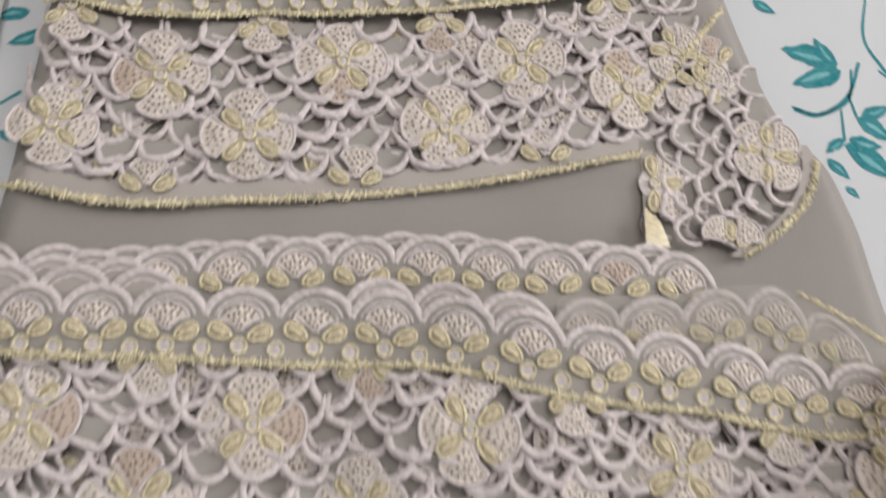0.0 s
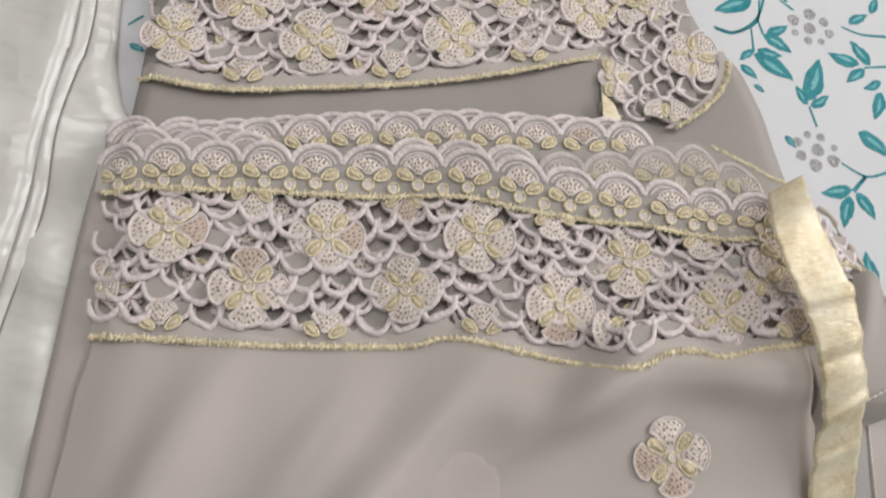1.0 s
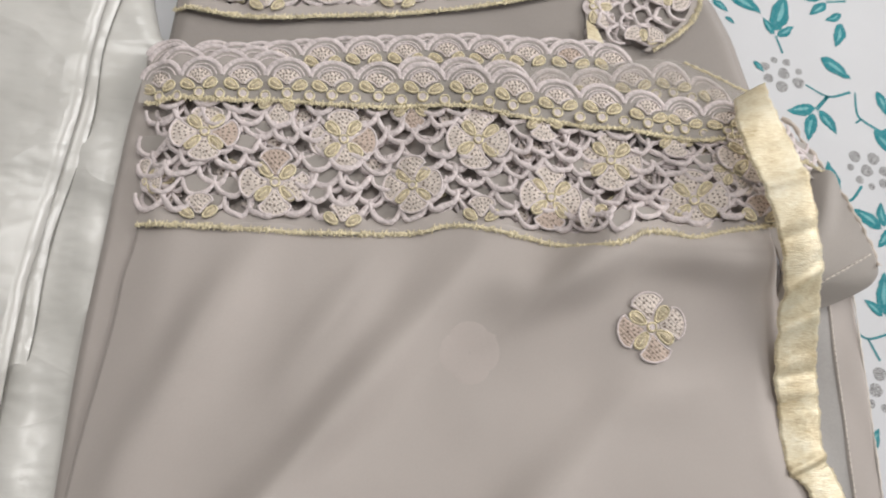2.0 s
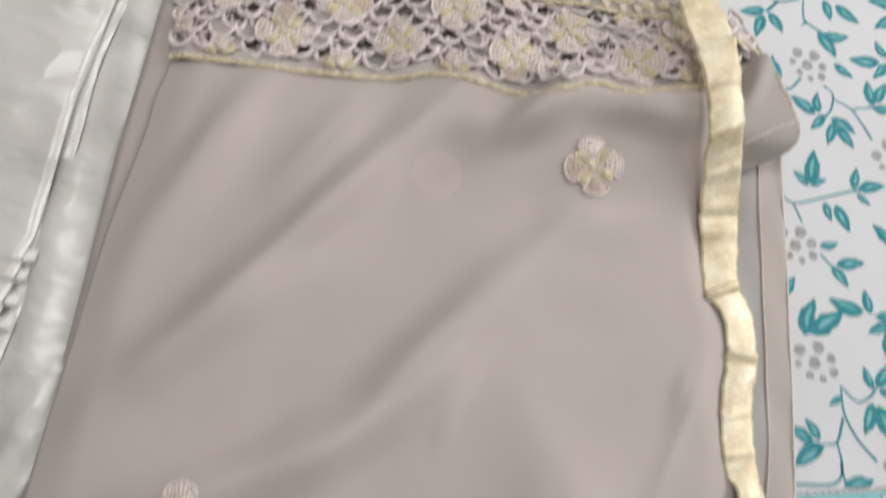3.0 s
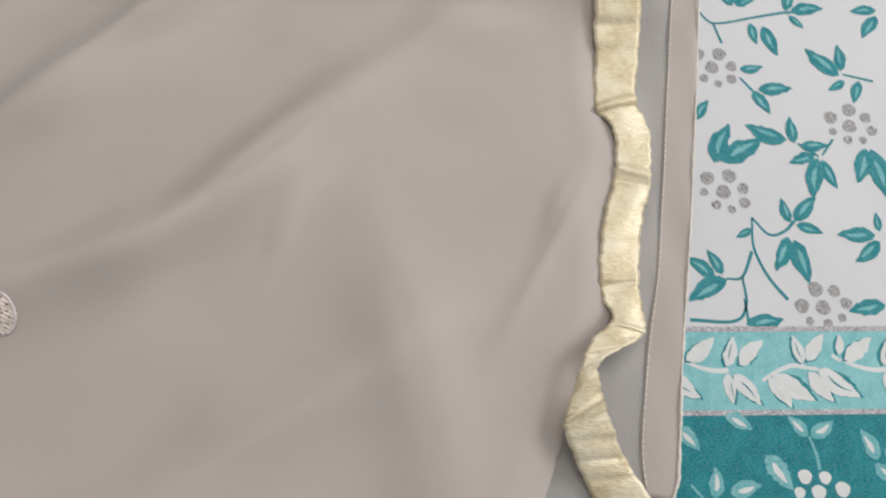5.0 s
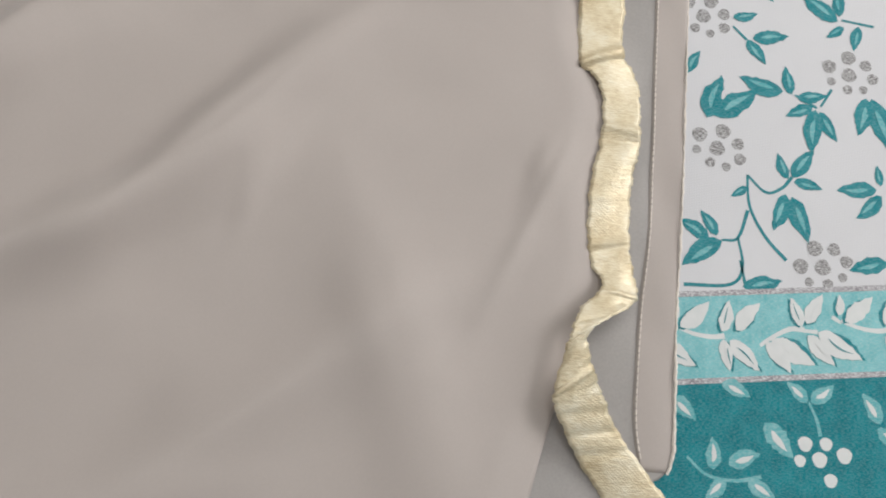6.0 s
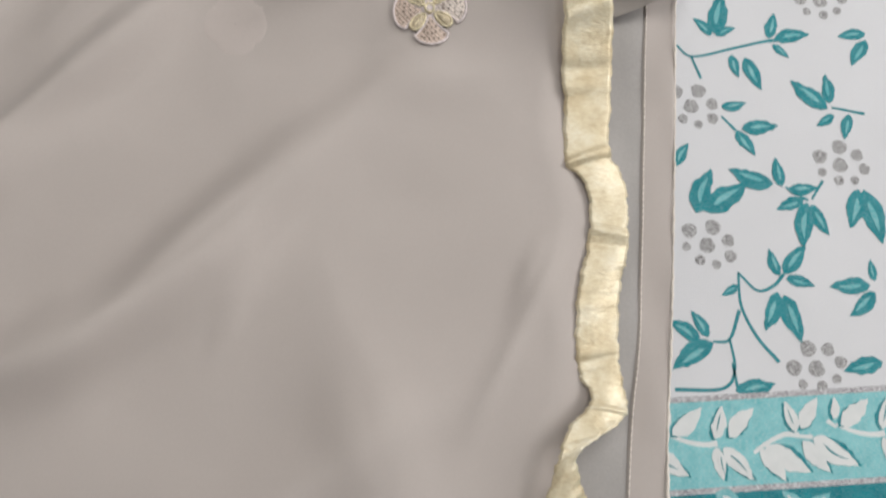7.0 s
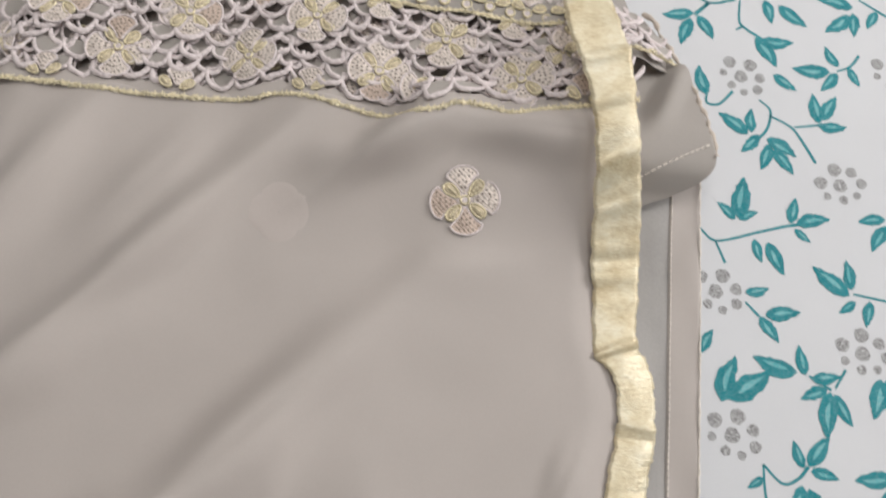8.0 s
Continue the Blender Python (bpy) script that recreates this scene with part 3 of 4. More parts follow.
def body_z(x, y):
    z = 0.0165 + pile(x, y)
    for ax, ay, bx, by, h, w in RIDGES:
        t = ((x - ax) * (bx - ax) + (y - ay) * (by - ay)) / ((bx - ax) ** 2 + (by - ay) ** 2)
        d = math.hypot(x - ax - t * (bx - ax), y - ay - t * (by - ay))
        d += 0.006 * noise.noise(Vector((x * 18, y * 18, h * 900)))
        z += h * math.exp(-(d / w) ** 2) * math.exp(-((t - 0.5) / 0.40) ** 2)
    z += 0.0008 * noise.noise(Vector((x * 30, y * 30, 1)))
    z = 0.0095 + (z - 0.0095) * step((x - body_left(y) + 0.012) / 0.036) * (0.2 + 0.8 * step((body_right(y) - x + 0.004) / 0.024))
    return z - 0.0058 * step((y - low_braid(x) - 0.003) / 0.006)


under_left = line([(0.08, -0.110), (0.041, -0.118), (-0.03, -0.1225), (-0.09, -0.126), (-0.18, -0.1275), (-0.3, -0.131), (-0.6, -0.134)])
patch("back_panel", under_left, lambda y: 0.0, 0.08, -0.60, 30, 110, lambda x, y: 0.0075 + 0.0018 * step((x - under_left(y)) / 0.012), M_TAUPE, kurta, "lower georgette layer showing along the side", 0.0012)
hem_right = line([(0.05, 0.2735), (-0.037, 0.272), (-0.112, 0.271), (-0.16, 0.270), (-0.214, 0.2685), (-0.2539, 0.2665), (-0.2839, 0.2663), (-0.3049, 0.2659), (-0.3124, 0.2656), (-0.3199, 0.2637), (-0.3240, 0.2600), (-0.332, 0.2427), (-0.344, 0.2288), (-0.40, 0.19)])
seam_x = line([(0.05, 0.2565), (-0.061, 0.2555), (-0.115, 0.2547), (-0.2055, 0.2532), (-0.2506, 0.2500), (-0.277, 0.2485), (-0.302, 0.2482), (-0.319, 0.2505)])
patch("side_panel", lambda y: 0.10, hem_right, -0.030, -0.398, 60, 110, lambda x, y: 0.0072 + 0.0018 * noise.noise(Vector((x * 60, y * 26, 3))), M_SHEER, kurta, "sheer single layer of georgette at the side slit", 0.0005)
def hem_z(x, y):
    return 0.0078 + 0.0014 * noise.noise(Vector((x * 60, y * 26, 3)))


patch("side_hem", seam_x, lambda y: hem_right(y) + 0.0004, -0.030, -0.3215, 8, 110, hem_z, M_TAUPE, kurta, "turned side hem of doubled georgette", 0.0002)
bm = bmesh.new()
tube(bm, [(hem_right(y) + 0.0001 + 0.00015 * math.sin(700 * y) + 0.00015 * math.sin(1570 * y), y, 0.0084) for y in np.linspace(-0.035, -0.322, 200)], lambda s: 0.00042 + 0.00015 * math.sin(61 * s) + 0.0004 * s ** 3)
part("hem_edge", bm, M_STITCH, kurta, "pale edge of the side hem")
bm = bmesh.new()
for i in range(93):
    y = -0.038 - 0.003 * i
    tube(bm, [(seam_x(q) + 0.0012, q, hem_z(seam_x(q) + 0.0012, q) + 0.0006) for q in (y, y - 0.0012, y - 0.0024)], 0.00040, 0, 1.0, 3)
part("hem_stitching", bm, M_STITCH, kurta, "pale machine stitching along the hem")

patch("front_panel", body_left, body_right, 0.052, -0.60, 180, 320, body_z, M_TAUPE, kurta, "smooth taupe georgette front in soft diagonal folds")

# the upper part, with the sleeve lace on it
top_left = line([(0.05, -0.110), (0.07, -0.1075), (0.10, -0.1045), (0.17, -0.1025), (0.27, -0.100)])
top_right = line([(0.03, 0.245), (0.055, 0.238), (0.071, 0.2315), (0.09, 0.2265), (0.116, 0.220), (0.139, 0.207), (0.153, 0.195), (0.177, 0.183), (0.208, 0.172), (0.27, 0.155)])


def top_z(x, y):
    z = 0.0105 + 0.0012 * noise.noise(Vector((x * 22, y * 22, 5))) + 0.003 * math.exp(-((y - 0.128 + 0.10 * (0.13 - x)) / 0.012) ** 2) * step((x - 0.1) / 0.04)
    return z - 0.006 * (1 - step((top_right(y) - x) / 0.012)) - 0.005 * (1 - step((x - top_left(y)) / 0.008))


patch("yoke_panel", top_left, top_right, 0.035, 0.27, 110, 80, top_z, M_YOKE, kurta, "darker taupe georgette beneath the lace")

# the folded-over corner beside the ribbon
flap_left = line([(0.060, 0.205), (0.03, 0.205), (-0.058, 0.222)])
flap_right = line([(0.060, 0.2360), (0.040, 0.2470), (0.0243, 0.2518), (0.0171, 0.2600), (-0.0049, 0.2660), (-0.0223, 0.2698), (-0.0351, 0.2720), (-0.0411, 0.2706), (-0.0456, 0.2661), (-0.0515, 0.2545), (-0.0579, 0.2388)])
flap_lift = line([(0.030, 0.020), (0.017, 0.021), (-0.005, 0.0255), (-0.022, 0.0285), (-0.035, 0.029), (-0.042, 0.027), (-0.047, 0.022), (-0.052, 0.016), (-0.058, 0.012)])


def flap_z(x, y):
    """The corner stands up along a fold that runs slanting away from the ribbon."""
    over = (x - 0.2385 - 0.385 * (y + 0.010)) * 0.933
    fold = step((over + 0.004) / 0.011) * step((y + 0.030) / 0.03) + 1 - step((y + 0.030) / 0.03)
    ridge = 0.0035 * math.exp(-((over - 0.008) / 0.005) ** 2) * step((y + 0.03) / 0.03)
    low = 0.0115 + 0.006 * step((y + 0.045) / 0.03)
    return low + (flap_lift(y) - low) * fold + ridge + 0.0006 * noise.noise(Vector((x * 50, y * 50, 7)))


# the duller cloth puts the shade of the turned-away flap into its colour
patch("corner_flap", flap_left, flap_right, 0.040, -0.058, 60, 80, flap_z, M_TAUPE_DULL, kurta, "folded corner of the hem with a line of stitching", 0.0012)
bm = bmesh.new()
for i in range(14):
    u0, u1 = i / 14, (i + 0.75) / 14
    run = [(0.232 + 0.037 * u, -0.0490 + 0.0205 * u) for u in (u0, u1)]
    tube(bm, [(x, y, flap_z(x, y) + 0.0018) for x, y in run], 0.0005, 0, 1.0, 3)
part("hem_stitching", bm, M_STITCH, kurta, "pale line of stitching across the corner")

# ---- lace pieces ----
def fan_mesh(name, r0, r1, half, mats=True):
    """An embroidered fan petal along +y: cream filling with eyelets inside a raised lilac rim."""
    bm = bmesh.new()

    def edge_r(s):
        return r1 * (1 - 0.10 * s * s - 0.05 * s ** 6)

    def at(s, t):
        a = half * s * (0.35 + 0.65 * t ** 0.8)
        r = r0 + (edge_r(s) - r0) * t
        return (r * math.sin(a), r * math.cos(a))
    grid(bm, 10, 6, lambda u, v: (*at(2 * u - 1, v), 0.0003 + 0.0010 * math.sin(math.pi * min(v + 0.08, 1)) * (1 - (2 * u - 1) ** 4)), 1)
    rim = [at(-1, t) for t in np.linspace(0.05, 1, 6)] + [at(s, 1) for s in np.linspace(-0.8, 0.8, 9)] + [at(1, t) for t in np.linspace(1, 0.05, 6)]
    tube(bm, [(x, y, 0.0002) for x, y in rim], 0.00062, 0, 1.2, 4)
    rng = random.Random(name)
    for t, n in ((0.84, 6), (0.64, 5), (0.43, 3), (0.22, 2)):
        for i in range(n):
            s = ((i + 0.5) / n * 2 - 1) * 0.84 + rng.uniform(-0.06, 0.06)
            x, y = at(s, t + rng.uniform(-0.04, 0.04))
            r = rng.uniform(0.00038, 0.00062)
            z = 0.0005 + 0.0010 * math.sin(math.pi * min(t + 0.08, 1)) * (1 - s ** 4)
            bm.faces.new([bm.verts.new((x + r * math.cos(w), y + 1.25 * r * math.sin(w), z)) for w in (math.tau * k / 7 for k in range(7))]).material_index = 2
    mesh = bpy.data.meshes.new(name)
    bm.to_mesh(mesh)
    bm.free()
    for m in (M_LILAC, M_CREAM, M_EYELET):
        mesh.materials.append(m)
    mesh.shade_smooth()
    return mesh


def leaf_mesh(name, r0, r1, w):
    """A gold teardrop along +y: old gold filling in a corded gold rim."""
    bm = bmesh.new()
    n = 20
    ring = []
    for i in range(n):
        a = math.tau * i / n
        s = 0.5 - 0.5 * math.cos(a)
        ring.append((w * math.sin(a) * (0.62 + 0.5 * s), r0 + (r1 - r0) * s))
    c = (0.0, r0 + 0.58 * (r1 - r0))
    mid = bm.verts.new((*c, 0.0014))
    v1 = [bm.verts.new((c[0] + 0.55 * (x - c[0]), c[1] + 0.55 * (y - c[1]), 0.0011)) for x, y in ring]
    v2 = [bm.verts.new((x, y, 0.0002)) for x, y in ring]
    for i in range(n):
        j = (i + 1) % n
        bm.faces.new((mid, v1[j], v1[i])).material_index = 1
        bm.faces.new((v1[i], v1[j], v2[j], v2[i])).material_index = 1
    tube(bm, [(x, y, 0.0003) for x, y in ring], 0.00062, 0, 1.3, 4, True)
    tube(bm, [(0, r0 + (r1 - r0) * 0.25, 0.0012), (0, r0 + (r1 - r0) * 0.8, 0.0013)], 0.0004, 0, 1.0, 3)
    bmesh.ops.recalc_face_normals(bm, faces=list(bm.faces))
    mesh = bpy.data.meshes.new(name)
    bm.to_mesh(mesh)
    bm.free()
    for m in (M_GOLD, M_OLIVE):
        mesh.materials.append(m)
    mesh.shade_smooth()
    return mesh


def ring_mesh(name, r):
    """A small gold ring with a lilac knot in it."""
    bm = bmesh.new()
    pts = [(r * math.cos(w), r * math.sin(w), 0.0002) for w in (math.tau * k / 14 for k in range(14))]
    tube(bm, pts, 0.00062, 0, 1.4, 4, True)
    c = bm.verts.new((0, 0, 0.0010))
    v = [bm.verts.new((0.9 * x, 0.9 * y, 0.0003)) for x, y, z in pts]
    for i in range(14):
        bm.faces.new((c, v[i], v[(i + 1) % 14])).material_index = 1
    bmesh.ops.recalc_face_normals(bm, faces=list(bm.faces))
    mesh = bpy.data.meshes.new(name)
    bm.to_mesh(mesh)
    bm.free()
    for m in (M_GOLD, M_LILAC):
        mesh.materials.append(m)
    mesh.shade_smooth()
    return mesh


def hub_mesh():
    """The flower's middle: a stitched lilac ground with a gold ring and knot on it."""
    ring = ring_mesh("flower_centre", 0.0021)
    bm = bmesh.new()
    bm.from_mesh(ring)
    for v in bm.verts:
        v.co.z += 0.0004
    c = bm.verts.new((0, 0, 0.0001))
    edge = [bm.verts.new((0.0066 * math.cos(w), 0.0066 * math.sin(w), -0.0006)) for w in (math.tau * k / 16 for k in range(16))]
    for k in range(16):
        bm.faces.new((c, edge[k], edge[(k + 1) % 16])).material_index = 1
    bm.to_mesh(ring)
    bm.free()
    ring.shade_smooth()
    return ring


PETALS = [fan_mesh("petal_" + k, 0.0040, 0.0172, radians(33)) for k in ("a", "b", "c")]
GOLD_LEAF = leaf_mesh("gold_leaf", 0.0034, 0.0126, 0.0029)
CENTRE = hub_mesh()
TRIM_FAN = fan_mesh("trim_fan", 0.0016, 0.0108, radians(52))
TRIM_LEAF = leaf_mesh("trim_leaf", 0.0018, 0.0097, 0.0027)
BEAD = ring_mesh("bead_ring", 0.0025)
count = 0


def flower(x, y, zf, parent, turn=0.0, size=1.0, petals=(0, 90, 180, 270), leaves=(45, 135, 225, 315), squash=1.0, hub=True):
    """A four-petalled embroidered flower on the surface zf."""
    global count
    base = seated(x, y, zf, turn, size) @ Matrix.Diagonal((squash, 1, 1, 1))
    for a in petals:
        count += 1
        piece("petal", PETALS[count % 3], base @ pose(0, 0, 0.0007 + random.uniform(-0.0003, 0.0006), random.uniform(-5, 5), random.uniform(-6, 6), a + random.uniform(-5, 5)) @ Matrix.Diagonal((1, random.uniform(0.93, 1.04), 1, 1)), parent)
    for a in leaves:
        piece("gold_leaf", GOLD_LEAF, base @ pose(0, 0, 0.0010, 0, 0, a + random.uniform(-6, 6)), parent)
    if hub:
        piece("flower_centre", CENTRE, base @ pose(0, 0, 0.0014), parent)


def net(bm, at, u0, u1, v0, v1, keep, w=0.0145, h=0.0077, r=0.00118, seed=1, filled=0.32):
    """Overlapping corded scale loops, mapped by at(u, v); a share of them keeps its cloth (second material) inside the cord."""
    rng = random.Random(seed)
    j0, j1 = int(v0 / h) - 1, int(v1 / h) + 2
    for j in range(j0, j1):
        for i in range(int(u0 / w) - 1, int(u1 / w) + 2):
            cu = (i + 0.5 * (j % 2)) * w + rng.uniform(-0.0016, 0.0016)
            cv = j * h + rng.uniform(-0.0011, 0.0011)
            if not (u0 <= cu <= u1 and v0 <= cv <= v1) or not keep(cu, cv):
                continue
            rx, ry = w * rng.uniform(0.46, 0.57), h * rng.uniform(0.95, 1.35)
            pts = []
            tip, wave = rng.uniform(-0.45, 0.45), rng.uniform(-0.0010, 0.0016)
            thick = r * rng.uniform(0.85, 1.25)
            kink = rng.uniform(-0.0006, 0.0006)
            for k in range(13):
                a = math.pi * (1.02 - 1.04 * k / 12)
                q = at(cu + rx * math.cos(a) + tip * ry * 0.5 * math.sin(a) + kink * math.sin(3 * a), cv - ry * math.sin(a) + 0.2 * h + kink * math.cos(5 * a))
                pts.append((q[0], q[1], q[2] + wave * math.sin(a)))
            fuzz = rng.uniform(0, 6)
            tube(bm, pts, lambda s: thick * (0.75 + 0.45 * math.sin(math.pi * s) + 0.12 * math.sin(23 * s + fuzz)), 0, 0.75, 4)
            if rng.random() < filled:
                mid = sum((np.array(p) for p in pts), np.zeros(3)) / len(pts)
                c = bm.verts.new((mid[0], mid[1], mid[2] - rng.uniform(0.0002, 0.0022)))
                ring = [bm.verts.new((x, y, z - 0.0002)) for x, y, z in pts]
                for p, q in zip(ring, ring[1:] + ring[:1]):
                    bm.faces.new((c, p, q)).material_index = 1


def scraps(name, at, u0, u1, v0, v1, n, parent, seed):
    """Pieces of the lace layer below, seen through the holes of the net."""
    rng = random.Random(seed)
    bm = bmesh.new()
    for i in range(n):
        leafy = i % 3 == 0
        before = len(bm.verts), len(bm.faces)
        bm.from_mesh(GOLD_LEAF if leafy else PETALS[i % 3])
        bm.verts.ensure_lookup_table()
        bm.faces.ensure_lookup_table()
        q = at(rng.uniform(u0, u1), rng.uniform(v0, v1))
        m = pose(*q, rng.uniform(-10, 10), rng.uniform(-10, 10), rng.uniform(0, 360)) @ pose(0, -0.008, 0)
        for v in bm.verts[before[0]:]:
            v.co = m @ v.co
        if leafy:
            for f in bm.faces[before[1]:]:
                f.material_index += 3
    tagged(part(name, bm, [M_LILAC, M_CREAM, M_EYELET, M_GOLD, M_OLIVE], parent, "embroidery of the layer below, seen through the holes"), "", "", "", "stuff")


def braid(name, pts, parent, width=0.0013):
    """A gold edging braid of slanting stitches along pts."""
    bm = bmesh.new()
    tube(bm, pts, width * 0.7, 0, 0.5, 4)
    rng = random.Random(3)
    for a, b in zip(pts, pts[1:]):
        dx, dy = b[0] - a[0], b[1] - a[1]
        d = math.hypot(dx, dy) or 1
        nx, ny = -dy / d, dx / d
        k = rng.uniform(0.6, 1.7) * width
        lean = rng.uniform(-1.5, 3.5) * d
        tube(bm, [(a[0] - nx * k, a[1] - ny * k, a[2]), (a[0] + dx / d * lean / 2, a[1] + dy / d * lean / 2, a[2] + 0.0008),
                  (a[0] + nx * k + dx / d * lean, a[1] + ny * k + dy / d * lean, a[2])], 0.00034, 0, 1.1, 3)
    return part(name, bm, M_GOLD, parent, "pale gold edging braid")


# lower lace border
mid_braid = line([(-0.106, 0.040), (-0.093, 0.043), (-0.071, 0.043), (-0.047, 0.044), (0.001, 0.044), (0.027, 0.0455), (0.048, 0.0455), (0.064, 0.0435), (0.089, 0.0385), (0.113, 0.036),
                  (0.138, 0.035), (0.161, 0.031), (0.184, 0.029), (0.21, 0.033), (0.26, 0.045)])


def lace_z(x, y):
    return 0.0185 + pile(x, y) + 0.0020 * noise.noise(Vector((x * 38, y * 38, 9))) - 0.004 * (1 - step((x + 0.107) / 0.012))


def low_at(u, v, lift=0.0):
    y = low_braid(u) + (mid_braid(u) - low_braid(u)) * v / 0.0665
    z = lace_z(u, y)
    if v < 0.02:
        z = max(z, body_z(u, min(y, low_braid(u) + 0.002)) + 0.0014 - 0.2 * v)
    return (u, y, z + lift)


bm = bmesh.new()
net(bm, low_at, -0.104, 0.224, 0.0095, 0.076, lambda u, v: True)
lower_lace = part("lower_lace", bm, [M_LILAC, M_TAUPE_DULL], kurta, "lilac white cutwork net with embroidered flowers")
bm = bmesh.new()
net(bm, lambda u, v: low_at(u, v, -0.0030), -0.102, 0.222, 0.0095, 0.066, lambda u, v: True, 0.0140, 0.0080, 0.0010, 7)
part("lining_net", bm, [M_LILAC, M_TAUPE_DULL], kurta, "second layer of cutwork net beneath")
scraps("inner_embroidery", lambda u, v: low_at(u, v, -0.0046), -0.098, 0.215, 0.010, 0.064, 55, kurta, 12)
# solid georgette edge between the net and its braid
bm = bmesh.new()
grid(bm, 150, 2, lambda u, v: low_at(-0.106 + 0.335 * u, -0.0005 + (0.0070 + 0.0026 * abs(math.sin(45 * 3.1416 * u))) * v, -0.0006))
part("lace_edge", bm, M_TAUPE, kurta)
braid("gold_braid", [low_at(u, 0.0, 0.0002) for u in np.linspace(-0.107, 0.229, 290)], kurta)
for k in range(-1, 5):
    u = -0.0775 + 0.0695 * k
    if -0.11 < u < 0.21:
        x, y, z = low_at(u, 0.048)
        flower(x, y, lace_z, lower_lace, random.uniform(-6, 6))
        if u < 0.19:
            x, y, z = low_at(u + (0.0365 if k != 3 else 0.040), 0.0240)
            flower(x, y, lace_z, lower_lace, random.uniform(-6, 6), 1.0 if k != 1 else 0.94)
    x, y, z = low_at(u + 0.001, 0.0025)
    if -0.10 < u < 0.225:
        flower(x, y, lace_z, lower_lace, random.uniform(-5, 5), 0.86, (0,), (52, -52), 1.0, False)
    x, y, z = low_at(u + 0.0345, 0.0690)
    if -0.10 < u + 0.03 < 0.205:
        flower(x, y, lace_z, lower_lace, random.uniform(-5, 5), 0.86, (180,), (128, -128), 1.0, False)
x, y, z = low_at(-0.104, 0.022)
flower(x, y, lace_z, lower_lace, 8, 0.8, (270, 0), (225, 315), 0.6)
x, y, z = low_at(0.190, 0.040)
flower(x, y, lace_z, lower_lace, 24, 0.85, (0, 90, 180), (45, 135, 225), 0.6)

# lace showing past the ribbon, over the bunched corner
edge_x = line([(-0.036, 0.2722), (-0.033, 0.2728), (-0.02, 0.2700), (0.0, 0.2650), (0.0216, 0.2570), (0.0331, 0.2508), (0.0483, 0.2430), (0.0581, 0.2335), (0.07, 0.228)])
edge_h = line([(0.07, 0.018), (0.02, 0.0215), (-0.005, 0.0265), (-0.036, 0.030)])


def wing_z(x, y):
    return edge_h(y) + 0.016 * step((edge_x(y) - x) / 0.034) + 0.0018 * noise.noise(Vector((x * 90, y * 90, 4)))


bm = bmesh.new()
net(bm, lambda u, v: (u, v, wing_z(u, v)), 0.212, 0.258, 0.0235, 0.053, lambda u, v: u < edge_x(v) - 0.003, 0.0115, 0.0060, 0.0011, 5)
part("lace_wing", bm, [M_LILAC, M_TAUPE_DULL], kurta, "bunched end of the cutwork net")
bm = bmesh.new()
grid(bm, 16, 20, lambda u, v: (lambda y: (lambda x: (x, y, wing_z(x, y) - 0.0034 - 0.002 * noise.noise(Vector((u * 5, v * 9, 2)))))(0.205 + (edge_x(y) - 0.2055) * u))(0.016 + 0.040 * v))
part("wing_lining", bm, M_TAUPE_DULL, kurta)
braid("gold_braid", [(x, 0.0205 + 0.0012 * math.sin(160 * x), wing_z(x, 0.0205) + 0.0006) for x in np.linspace(0.214, 0.256, 50)], kurta, 0.0008)
bm = bmesh.new()
tube(bm, [(edge_x(y) + 0.0006 * math.sin(420 * y), y, edge_h(y) + 0.0006 * math.sin(300 * y)) for y in np.linspace(0.054, -0.035, 90)], lambda s: 0.0012 + 0.0004 * math.sin(31 * s) + 0.0004 * math.sin(83 * s), 0, 0.9, 5)
part("rolled_edge", bm, M_BEIGE, kurta, "rolled beige lace edge")
